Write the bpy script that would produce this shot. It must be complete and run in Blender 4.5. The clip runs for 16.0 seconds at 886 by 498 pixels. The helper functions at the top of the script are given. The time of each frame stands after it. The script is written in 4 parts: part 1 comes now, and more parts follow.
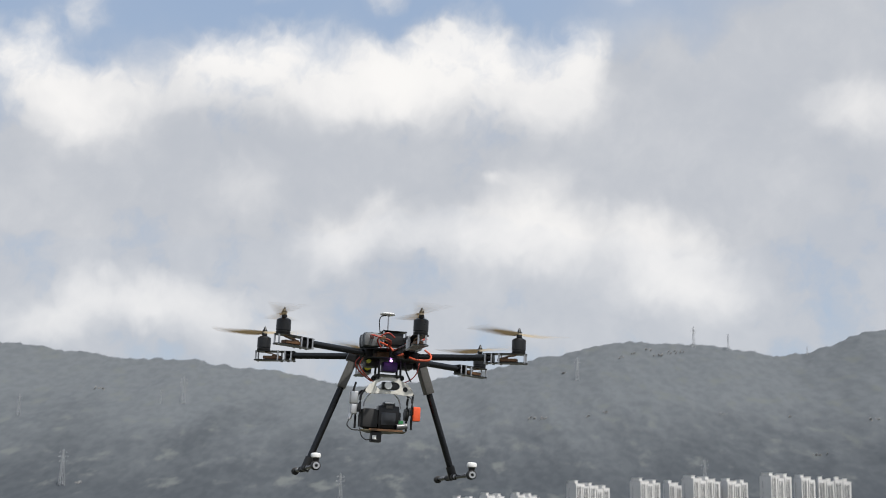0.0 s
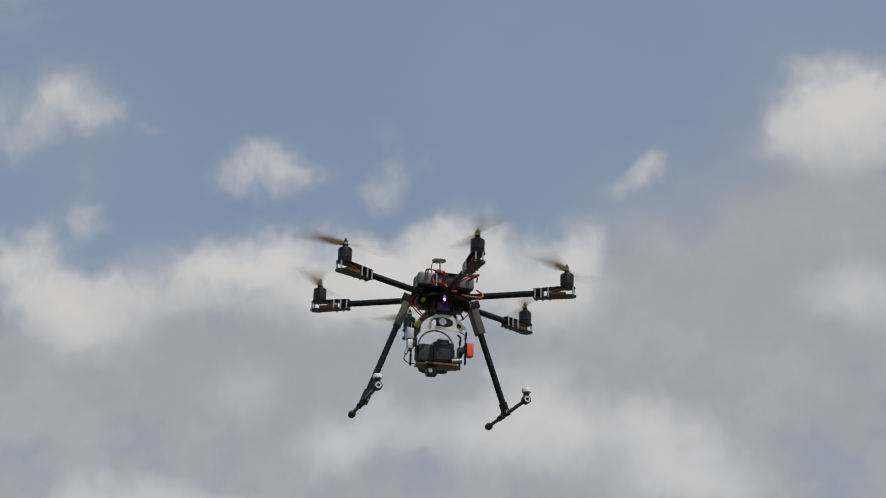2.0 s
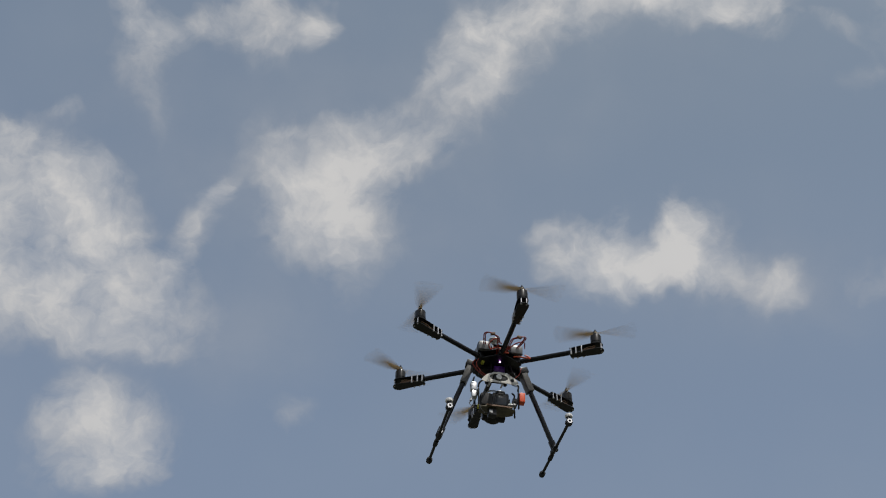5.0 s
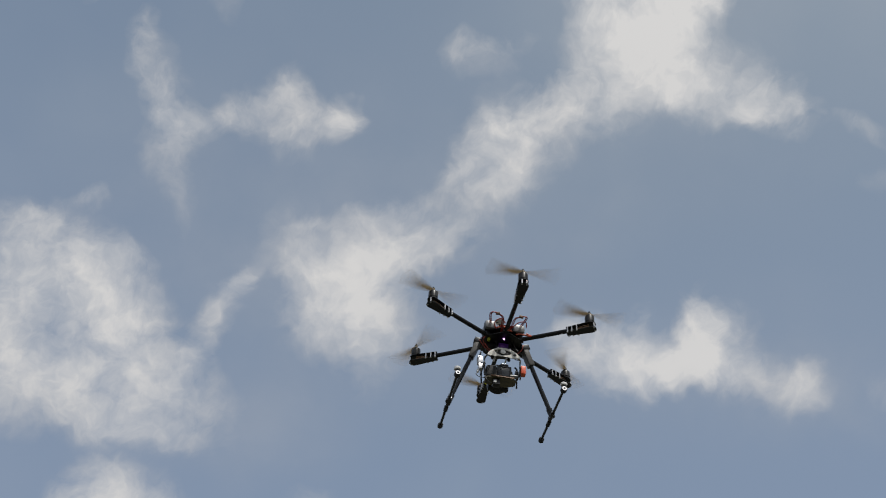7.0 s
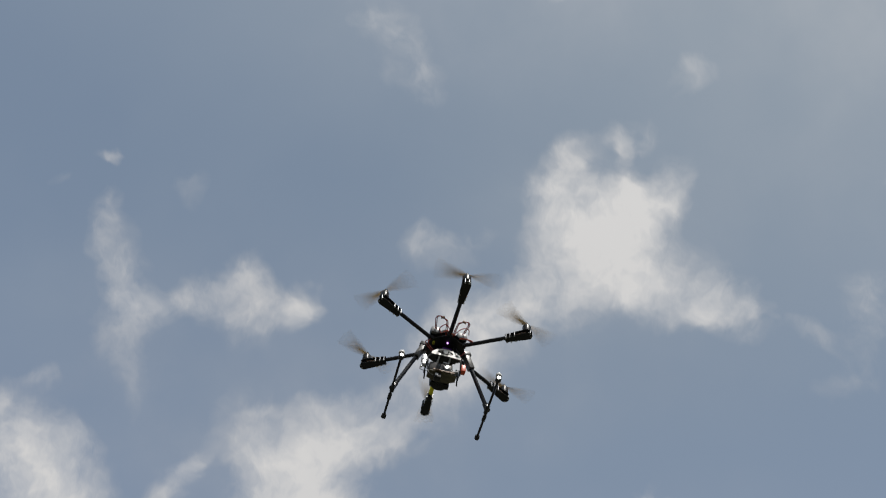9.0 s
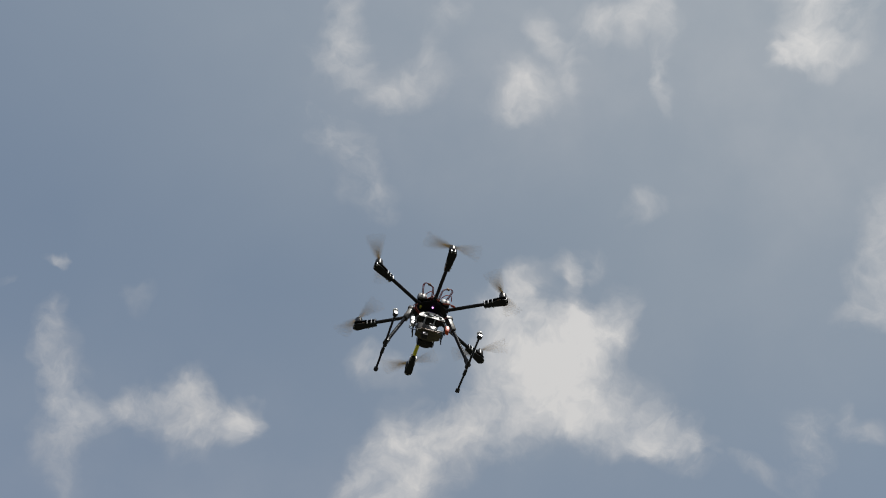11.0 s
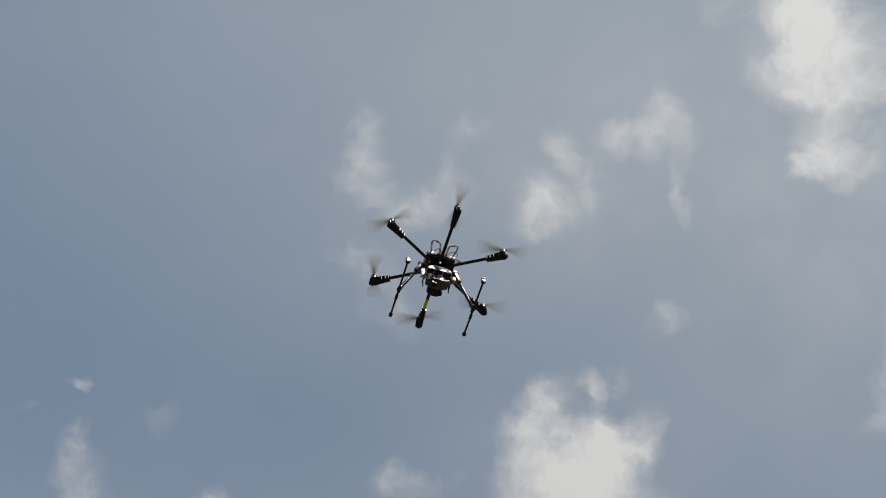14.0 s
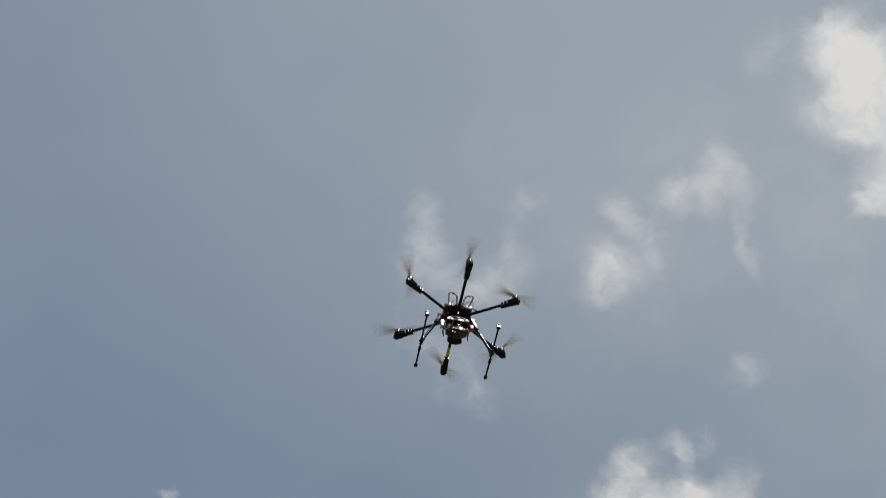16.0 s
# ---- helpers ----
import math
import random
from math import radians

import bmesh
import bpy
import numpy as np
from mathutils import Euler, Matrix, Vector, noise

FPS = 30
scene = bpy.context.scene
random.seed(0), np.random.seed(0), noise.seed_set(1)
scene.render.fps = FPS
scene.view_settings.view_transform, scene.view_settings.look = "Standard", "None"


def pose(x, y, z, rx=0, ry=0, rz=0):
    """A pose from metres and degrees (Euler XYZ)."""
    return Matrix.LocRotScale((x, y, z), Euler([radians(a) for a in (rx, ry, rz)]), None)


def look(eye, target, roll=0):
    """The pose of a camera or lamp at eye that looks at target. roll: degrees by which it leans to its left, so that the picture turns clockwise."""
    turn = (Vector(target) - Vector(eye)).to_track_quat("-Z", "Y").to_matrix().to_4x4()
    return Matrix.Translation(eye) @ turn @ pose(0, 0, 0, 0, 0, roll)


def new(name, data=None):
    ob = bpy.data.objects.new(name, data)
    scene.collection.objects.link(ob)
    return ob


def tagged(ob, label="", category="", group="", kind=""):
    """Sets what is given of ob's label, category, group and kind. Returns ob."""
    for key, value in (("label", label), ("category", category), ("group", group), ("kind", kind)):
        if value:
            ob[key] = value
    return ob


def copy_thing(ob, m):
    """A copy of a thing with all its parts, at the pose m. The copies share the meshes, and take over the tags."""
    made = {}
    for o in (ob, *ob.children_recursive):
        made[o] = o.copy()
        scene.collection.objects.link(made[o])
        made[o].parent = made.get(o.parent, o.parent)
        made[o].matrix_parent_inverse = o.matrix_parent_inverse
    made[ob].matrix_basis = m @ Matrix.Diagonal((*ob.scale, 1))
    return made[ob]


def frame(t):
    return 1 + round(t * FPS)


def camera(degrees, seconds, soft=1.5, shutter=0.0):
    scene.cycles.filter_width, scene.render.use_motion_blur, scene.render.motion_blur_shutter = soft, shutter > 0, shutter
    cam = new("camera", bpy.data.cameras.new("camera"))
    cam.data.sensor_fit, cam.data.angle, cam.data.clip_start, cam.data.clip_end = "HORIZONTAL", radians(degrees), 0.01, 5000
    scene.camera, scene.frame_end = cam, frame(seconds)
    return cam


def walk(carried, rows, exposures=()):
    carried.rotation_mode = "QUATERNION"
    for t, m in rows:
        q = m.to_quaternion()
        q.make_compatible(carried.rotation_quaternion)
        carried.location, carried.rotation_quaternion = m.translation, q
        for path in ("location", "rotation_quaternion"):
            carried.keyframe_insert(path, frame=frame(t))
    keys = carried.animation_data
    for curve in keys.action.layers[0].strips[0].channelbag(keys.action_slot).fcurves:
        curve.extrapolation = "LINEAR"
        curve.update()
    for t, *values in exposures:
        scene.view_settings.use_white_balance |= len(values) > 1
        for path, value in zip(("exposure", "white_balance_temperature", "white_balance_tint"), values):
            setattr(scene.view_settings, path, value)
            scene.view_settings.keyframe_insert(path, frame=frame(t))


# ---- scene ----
cam = camera(36.0, 16.0, soft=0.9, shutter=0.48)
EYE = Vector((0.0, 0.0, 1.6))


def bearing(az, el):
    """Unit direction from azimuth (clockwise from +y) and elevation, in degrees."""
    a, e = radians(az), radians(el)
    return Vector((math.sin(a) * math.cos(e), math.cos(a) * math.cos(e), math.sin(e)))


def aim(az, el, lean):
    return look(EYE, EYE + bearing(az, el), lean)


walk(cam, [
    (0, aim(-0.00, 11.04, 1.02)),
    (0.5, aim(1.01, 12.89, 0.79)),
    (1, aim(1.00, 14.01, 0.26)),
    (1.5, aim(0.46, 15.70, -0.23)),
    (2, aim(0.00, 19.30, -0.43)),
    (2.5, aim(0.22, 24.88, -0.52)),
    (3, aim(0.64, 26.82, -0.13)),
    (3.5, aim(0.88, 34.60, -0.03)),
    (4, aim(-0.63, 38.86, 0.66)),
    (4.2, aim(-1.20, 40.29, 0.05)),
    (6.3, aim(-7.10, 43.46, 1.87)),
    (6.5, aim(-6.77, 44.31, 1.81)),
    (7, aim(-5.29, 45.97, 1.75)),
    (7.5, aim(-4.30, 47.33, 1.96)),
    (8, aim(-2.97, 48.61, 1.77)),
    (8.5, aim(-2.03, 50.30, 1.63)),
    (9, aim(-2.82, 54.09, 1.79)),
    (9.5, aim(-2.90, 56.12, 2.97)),
    (10, aim(-1.90, 57.18, 3.04)),
    (10.2, aim(-1.29, 57.70, 2.68)),
    (12.3, aim(2.66, 60.54, 0.46)),
    (12.5, aim(2.56, 60.87, 0.70)),
    (13, aim(1.04, 63.20, 1.28)),
    (13.5, aim(-0.26, 64.18, 2.08)),
    (14, aim(-1.38, 64.09, 2.25)),
    (14.5, aim(-3.50, 64.19, 2.66)),
    (15, aim(-4.76, 64.74, 2.04)),
    (15.5, aim(-6.78, 65.90, 1.90)),
    (16, aim(-8.46, 67.27, 2.89)),
], exposures=[
    (0.0, 0.62), (0.5, 0.42), (1.0, 0.2), (1.5, 0.02), (2.0, -0.02), (3.0, 0.0), (4.0, -0.03), (6.5, -0.04), (7.0, 0.12), (9.0, 0.1), (10.0, 0.07), (16.0, 0.05),
])

# ---- sky and sun ----
SUN_AZ, SUN_EL = 142.0, 61.0
sun = new("sun", bpy.data.lights.new("sun", "SUN"))
sun.data.energy, sun.data.angle, sun.data.color = 3.0, radians(0.6), (1.0, 0.96, 0.9)
sun.matrix_world = look(EYE + 50 * bearing(SUN_AZ, SUN_EL), EYE)

world = bpy.data.worlds.new("sky")
scene.world = world
world.use_nodes = True
wn, wl = world.node_tree.nodes, world.node_tree.links
wn.clear()


def wnode(kind, **props):
    n = wn.new(kind)
    for key, value in props.items():
        if key == "op":
            n.operation = value
        elif key == "vector_type":
            n.vector_type = value
        elif key == "gradient":
            n.gradient_type = value
        elif key == "interp":
            n.interpolation_type = value
    return n


def wmath(op, a, b=None, clamp=False):
    n = wnode("ShaderNodeMath", op=op)
    n.use_clamp = clamp
    for k, v in enumerate((a, b)):
        if v is None:
            continue
        if isinstance(v, (int, float)):
            n.inputs[k].default_value = v
        else:
            wl.new(v, n.inputs[k])
    return n.outputs[0]


def wrange(v, lo, hi, to_lo=0.0, to_hi=1.0):
    n = wnode("ShaderNodeMapRange", interp="SMOOTHSTEP")
    wl.new(v, n.inputs[0])
    for k, x in zip((1, 2, 3, 4), (lo, hi, to_lo, to_hi)):
        n.inputs[k].default_value = x
    return n.outputs[0]


def wmix(fac, a, b):
    n = wn.new("ShaderNodeMix")
    n.data_type = "RGBA"
    for sock, v in ((n.inputs[0], fac), (n.inputs[6], a), (n.inputs[7], b)):
        if isinstance(v, (int, float)):
            sock.default_value = v
        elif isinstance(v, tuple):
            sock.default_value = (*v, 1)
        else:
            wl.new(v, sock)
    return n.outputs[2]


def wnoise(vector, scale, detail, rough, distort=0.0):
    n = wn.new("ShaderNodeTexNoise")
    wl.new(vector, n.inputs["Vector"])
    n.inputs["Scale"].default_value, n.inputs["Detail"].default_value = scale, detail
    n.inputs["Roughness"].default_value, n.inputs["Distortion"].default_value = rough, distort
    return n


direction = wn.new("ShaderNodeTexCoord").outputs["Generated"]
split = wn.new("ShaderNodeSeparateXYZ")
wl.new(direction, split.inputs[0])

# wind-torn edges: directions are shifted by noise at two scales
def shifted(vector, scale, amount, detail):
    n = wnoise(vector, scale, detail, 0.55)
    sub = wnode("ShaderNodeVectorMath", op="SUBTRACT")
    wl.new(n.outputs["Color"], sub.inputs[0])
    sub.inputs[1].default_value = (0.5, 0.5, 0.5)
    mul = wnode("ShaderNodeVectorMath", op="SCALE")
    wl.new(sub.outputs[0], mul.inputs[0])
    mul.inputs["Scale"].default_value = amount
    add = wnode("ShaderNodeVectorMath", op="ADD")
    wl.new(vector, add.inputs[0])
    wl.new(mul.outputs[0], add.inputs[1])
    return add.outputs[0]


warped = shifted(shifted(shifted(direction, 11.0, 0.026, 1.0), 32.0, 0.026, 2.0), 100.0, 0.009, 3.0)
masses, hazes = [], []


def mass(az, el, half_width, half_height, tilt, strength):
    """One soft mass, by bearing, half sizes and tilt in degrees."""
    d = bearing(az, el)
    east = Vector((math.cos(radians(az)), -math.sin(radians(az)), 0))
    up = east.cross(d)
    c, s = math.cos(radians(tilt)), math.sin(radians(tilt))
    m = Matrix((c * east + s * up, c * up - s * east, (c * east + s * up).cross(c * up - s * east))).transposed()
    n = wnode("ShaderNodeMapping", vector_type="TEXTURE")
    wl.new(warped, n.inputs["Vector"])
    n.inputs["Location"].default_value = d
    n.inputs["Rotation"].default_value = m.to_euler()
    n.inputs["Scale"].default_value = (radians(half_width) * SPREAD, radians(half_height) * SPREAD, 0.5)
    g = wnode("ShaderNodeTexGradient", gradient="SPHERICAL")
    wl.new(n.outputs[0], g.inputs[0])
    return wrange(g.outputs["Fac"], 0.0, 1.0, 0.0, strength)


def cloud(*shape):
    """A bright cloud crown."""
    masses.append(mass(*shape))


def haze(*shape):
    """A grey sheet of cloud without a crown."""
    hazes.append(mass(*shape))


SPREAD = 2.0
cloud(-17.0, 17.4, 1.98, 1.36, -21, 0.95)
cloud(-15.4, 16.4, 2.01, 1.37, -16, 0.90)
cloud(-18.0, 18.2, 1.30, 0.90, 6, 0.80)
cloud(-12.4, 17.5, 2.05, 1.16, 4, 0.60)
cloud(-10.5, 18.5, 0.92, 0.93, 3, 0.55)
cloud(-7.8, 18.9, 2.10, 0.94, 8, 0.90)
cloud(-6.1, 18.2, 2.35, 1.41, 2, 0.95)
cloud(-9.0, 17.7, 1.86, 1.40, 3, 0.70)
cloud(-3.6, 17.8, 1.89, 1.30, 1, 0.80)
cloud(-1.6, 18.3, 1.66, 1.18, 20, 0.85)
cloud(0.6, 19.6, 1.30, 1.18, 30, 1.00)
cloud(-0.1, 18.3, 1.90, 1.42, -0, 1.00)
cloud(1.9, 19.0, 0.71, 1.18, -1, 0.80)
cloud(4.4, 19.2, 1.65, 0.94, 8, 0.90)
cloud(5.9, 18.7, 0.94, 1.18, -2, 0.70)
cloud(3.4, 17.8, 2.13, 1.42, -1, 0.80)
cloud(4.8, 16.8, 1.41, 1.18, -1, 0.50)
cloud(-4.8, 11.2, 1.29, 1.06, 1, 0.75)
cloud(-3.0, 11.9, 1.89, 0.83, 0, 0.50)
cloud(-15.5, 24.1, 0.65, 0.57, -14, 0.50)
cloud(-13.0, 23.8, 0.90, 0.27, 5, 0.30)
cloud(-15.7, 20.7, 0.66, 1.36, 6, 0.35)
cloud(-16.1, 20.0, 1.33, 0.68, 6, 0.35)
cloud(-8.2, 22.6, 1.39, 0.92, 3, 0.65)
cloud(-9.2, 21.9, 0.92, 0.69, 3, 0.45)
cloud(-6.2, 22.3, 0.81, 0.47, -13, 0.45)
cloud(-2.5, 22.6, 0.71, 1.40, 1, 0.60)
cloud(-0.6, 22.9, 0.47, 0.47, 0, 0.35)
cloud(-3.2, 21.4, 0.71, 0.70, 1, 0.35)
cloud(8.5, 22.1, 1.03, 0.42, 27, 0.60)
cloud(9.3, 22.4, 0.35, 0.46, -4, 0.40)
cloud(19.4, 24.1, 1.27, 1.32, -8, 0.70)
cloud(17.7, 16.6, 1.51, 0.91, -5, 0.60)
cloud(1.6, 11.8, 3.78, 1.07, 1, 0.60)
cloud(5.5, 11.6, 3.51, 1.06, -0, 0.60)
cloud(9.5, 11.1, 1.61, 1.17, -21, 0.75)
cloud(11.3, 9.3, 1.36, 1.05, -1, 0.80)
cloud(8.8, 9.9, 1.85, 0.94, -0, 0.50)
cloud(3.8, 13.5, 1.41, 1.06, 0, 0.55)
cloud(-2.8, 13.3, 0.71, 0.47, 32, 0.50)
cloud(-8.4, 13.4, 1.17, 0.94, 3, 0.45)
cloud(2.0, 13.9, 0.33, 0.24, 1, 0.50)
cloud(-15.3, 8.0, 1.33, 0.91, 24, 0.70)
cloud(-13.0, 8.5, 1.82, 0.81, 3, 0.70)
cloud(-10.7, 8.1, 1.84, 0.93, 3, 0.60)
cloud(-16.7, 7.1, 1.31, 0.68, 3, 0.50)
cloud(-7.9, 7.5, 1.87, 0.94, 2, 0.40)
cloud(-17.8, 24.4, 1.99, 1.02, 18, 0.60)
cloud(-15.8, 24.6, 1.12, 0.57, -14, 0.50)
cloud(-18.6, 23.2, 1.31, 1.13, 7, 0.50)
cloud(-11.9, 30.6, 0.92, 0.28, 21, 0.30)
cloud(17.5, 25.0, 1.53, 1.14, -8, 0.85)
cloud(18.5, 23.8, 2.16, 1.59, -8, 0.85)
cloud(16.0, 23.4, 1.33, 1.15, -7, 0.60)
cloud(-7.6, 22.4, 2.11, 1.06, 3, 0.30)
cloud(4.0, 41.7, 1.65, 1.06, -2, 0.85)
cloud(6.4, 41.1, 2.11, 1.18, -4, 1.00)
cloud(6.6, 43.0, 0.33, 0.94, -19, 0.50)
cloud(9.7, 42.5, 0.58, 1.05, -6, 0.70)
cloud(10.2, 41.1, 1.27, 1.41, -6, 1.00)
cloud(7.9, 40.3, 2.56, 0.71, -5, 0.80)
cloud(13.2, 39.1, 1.37, 0.81, -18, 0.50)
cloud(14.3, 38.8, 0.57, 0.70, -9, 0.40)
cloud(18.9, 38.5, 1.54, 0.64, -12, 0.35)
cloud(21.2, 38.4, 0.86, 0.45, -13, 0.25)
cloud(2.1, 42.7, 0.71, 0.28, -1, 0.40)
cloud(-1.4, 41.5, 0.71, 0.71, 1, 0.12)
cloud(-20.9, 33.4, 1.97, 1.59, 12, 0.90)
cloud(-22.0, 34.4, 1.08, 1.13, 13, 0.60)
cloud(-19.0, 33.1, 1.11, 1.14, 11, 0.60)
cloud(-20.3, 31.9, 1.75, 0.68, 11, 0.60)
cloud(-11.8, 35.2, 0.81, 0.58, 7, 0.35)
cloud(-12.0, 30.3, 0.80, 0.35, 22, 0.25)
cloud(-19.4, 28.4, 1.30, 1.34, 10, 0.35)
cloud(-28.2, 42.4, 2.42, 1.59, 18, 0.90)
cloud(-27.2, 40.0, 3.32, 2.50, 16, 1.00)
cloud(-24.3, 42.1, 1.82, 1.37, -16, 0.85)
cloud(-22.5, 40.5, 1.81, 1.85, 13, 0.90)
cloud(-23.9, 38.4, 3.14, 1.60, 14, 0.90)
cloud(-19.4, 38.2, 1.83, 1.15, 11, 0.75)
cloud(-19.0, 39.9, 1.15, 0.70, 57, 0.60)
cloud(-17.8, 42.1, 2.10, 0.51, 65, 0.70)
cloud(-16.8, 43.7, 0.58, 0.35, 55, 0.50)
cloud(-20.2, 36.9, 2.28, 0.57, 1, 0.50)
cloud(-29.5, 44.0, 1.31, 0.68, 9, 0.50)
cloud(-26.7, 45.7, 0.78, 0.27, 38, 0.40)
cloud(-23.3, 43.7, 0.91, 0.35, 4, 0.40)
cloud(-25.8, 52.8, 0.56, 0.79, 18, 0.35)
cloud(-25.7, 51.6, 0.40, 0.68, 18, 0.30)
cloud(-23.9, 50.6, 0.86, 1.26, 16, 0.70)
cloud(-22.4, 49.6, 0.80, 1.15, 15, 0.60)
cloud(-21.7, 47.6, 0.57, 1.86, 14, 0.40)
cloud(-23.5, 48.2, 0.57, 1.15, 16, 0.35)
cloud(-20.8, 50.2, 1.38, 0.46, 19, 0.40)
cloud(-18.5, 51.1, 1.40, 0.58, 37, 0.70)
cloud(-16.1, 51.9, 0.82, 0.81, 10, 0.60)
cloud(-14.6, 50.7, 1.41, 0.70, 4, 0.70)
cloud(-12.5, 51.2, 0.59, 0.70, 7, 0.60)
cloud(-15.5, 49.6, 1.05, 0.59, 10, 0.35)
cloud(-17.5, 50.2, 0.93, 0.47, 11, 0.40)
cloud(-13.5, 45.5, 1.18, 1.30, 8, 0.60)
cloud(-10.1, 45.1, 2.37, 1.42, 35, 0.95)
cloud(-11.2, 43.3, 1.89, 1.42, 6, 0.80)
cloud(-8.6, 43.5, 1.66, 1.66, 4, 0.75)
cloud(-9.4, 41.6, 0.95, 1.65, 4, 0.45)
cloud(-7.5, 46.2, 1.66, 1.07, 23, 0.80)
cloud(-4.7, 46.0, 1.07, 0.83, 1, 0.50)
cloud(-12.3, 42.1, 0.71, 0.94, 6, 0.40)
cloud(-8.7, 47.5, 1.42, 0.47, 19, 0.45)
cloud(-13.1, 46.6, 0.71, 0.28, 7, 0.30)
cloud(-3.0, 48.4, 1.42, 1.42, 45, 0.70)
cloud(-2.3, 50.0, 1.41, 1.30, 39, 0.90)
cloud(-1.2, 51.4, 1.18, 1.06, -1, 0.80)
cloud(1.1, 51.2, 1.40, 1.41, 42, 0.80)
cloud(-0.5, 48.8, 1.18, 0.59, 18, 0.40)
cloud(-4.9, 49.1, 0.71, 0.36, 41, 0.35)
cloud(4.3, 52.6, 1.61, 1.41, 34, 0.90)
cloud(5.6, 51.1, 1.16, 0.93, -7, 0.60)
cloud(8.1, 54.0, 2.29, 1.60, -9, 1.00)
cloud(10.9, 54.1, 1.36, 1.82, -11, 0.90)
cloud(6.0, 55.5, 1.15, 0.91, -8, 0.80)
cloud(12.0, 55.2, 0.90, 0.68, -13, 0.70)
cloud(9.2, 52.2, 1.83, 0.92, -10, 0.95)
cloud(12.3, 51.4, 1.59, 0.69, -22, 0.85)
cloud(15.0, 51.5, 1.36, 0.90, -39, 0.80)
cloud(16.2, 50.1, 1.34, 0.79, -35, 0.75)
cloud(13.4, 50.3, 1.35, 0.46, -13, 0.50)
cloud(17.4, 50.3, 0.27, 0.79, -16, 0.50)
cloud(16.5, 48.8, 0.55, 0.34, -15, 0.30)
cloud(20.2, 48.6, 1.09, 0.27, -33, 0.35)
cloud(-4.3, 54.5, 0.70, 0.46, 1, 0.50)
cloud(-1.4, 54.7, 0.93, 0.46, 8, 0.40)
cloud(-2.7, 53.8, 1.17, 0.58, -0, 0.25)
cloud(9.7, 41.8, 0.80, 1.39, -8, 0.60)
cloud(5.9, 56.1, 1.18, 1.06, -4, 0.80)
cloud(7.2, 57.6, 0.94, 0.66, 45, 0.60)
cloud(12.0, 58.3, 0.88, 0.47, 0, 0.60)
cloud(11.1, 57.5, 0.28, 0.82, -9, 0.40)
cloud(14.4, 55.8, 0.64, 1.17, -11, 0.75)
cloud(12.3, 55.2, 1.16, 0.94, -10, 0.70)
cloud(9.0, 55.2, 1.40, 0.94, -7, 0.85)
cloud(3.3, 56.2, 0.71, 0.28, -2, 0.35)
cloud(17.7, 59.9, 0.91, 0.42, 0, 0.30)
cloud(9.0, 56.9, 0.59, 0.71, -7, 0.30)
cloud(-27.6, 54.9, 0.34, 0.23, 24, 0.45)
cloud(-29.9, 53.3, 0.33, 0.27, 25, 0.20)
cloud(-21.2, 54.7, 0.69, 0.58, 18, 0.20)
cloud(-25.8, 52.9, 0.34, 0.69, 22, 0.20)
cloud(-26.0, 45.6, 0.65, 0.34, 20, 0.40)
cloud(24.1, 48.4, 0.75, 1.35, -39, 0.45)
cloud(20.8, 47.8, 0.87, 0.27, -46, 0.20)
cloud(21.8, 46.3, 1.31, 0.55, 5, 0.30)
cloud(-11.2, 68.5, 0.65, 1.04, 14, 0.60)
cloud(-10.7, 67.1, 0.94, 1.05, 13, 0.60)
cloud(-8.6, 66.6, 0.59, 0.47, 11, 0.40)
cloud(-12.0, 64.1, 0.47, 0.35, 14, 0.30)
cloud(-9.4, 63.4, 1.06, 0.83, -24, 0.55)
cloud(-6.4, 62.2, 1.30, 0.59, -57, 0.35)
cloud(-2.5, 66.1, 1.42, 0.82, 15, 0.40)
cloud(-5.8, 65.6, 0.71, 0.59, 8, 0.30)
cloud(0.7, 69.0, 0.82, 0.47, 22, 0.35)
cloud(-1.6, 67.7, 0.94, 0.47, 74, 0.30)
cloud(11.0, 68.5, 0.70, 0.51, -52, 0.35)
cloud(13.2, 67.4, 0.82, 0.47, -39, 0.40)
cloud(18.4, 67.9, 1.39, 0.65, -14, 0.55)
cloud(23.1, 68.1, 0.58, 0.91, -38, 0.50)
cloud(23.6, 66.4, 0.41, 1.39, -19, 0.50)
cloud(22.5, 64.6, 0.28, 1.05, -2, 0.40)
cloud(9.1, 65.8, 1.18, 1.17, -5, 0.50)
cloud(14.1, 66.0, 0.47, 0.82, -10, 0.40)
cloud(5.6, 65.1, 0.95, 0.59, -2, 0.30)
cloud(38.9, 66.2, 1.10, 1.12, -33, 0.60)
cloud(37.8, 64.1, 1.31, 1.35, -32, 0.75)
cloud(35.7, 63.4, 1.10, 0.68, -30, 0.50)
cloud(37.6, 67.1, 1.32, 0.67, -32, 0.50)
cloud(38.6, 62.6, 0.55, 0.34, -32, 0.30)
cloud(45.2, 64.3, 0.85, 0.88, -39, 0.60)
cloud(40.0, 60.5, 0.26, 0.67, -33, 0.40)
cloud(34.4, 55.5, 0.97, 1.59, -26, 0.80)
cloud(32.0, 54.1, 1.08, 1.13, -24, 0.75)
cloud(30.7, 53.0, 1.08, 0.57, -22, 0.50)
cloud(31.5, 50.8, 0.53, 1.34, -22, 0.60)
cloud(17.7, 60.2, 0.82, 0.47, 3, 0.20)
cloud(-28.0, 54.9, 0.43, 0.23, 26, 0.25)
cloud(24.6, 49.8, 0.79, 0.55, 13, 0.40)
cloud(26.8, 49.2, 0.33, 0.67, -18, 0.40)
cloud(27.6, 48.4, 0.65, 0.44, -19, 0.40)
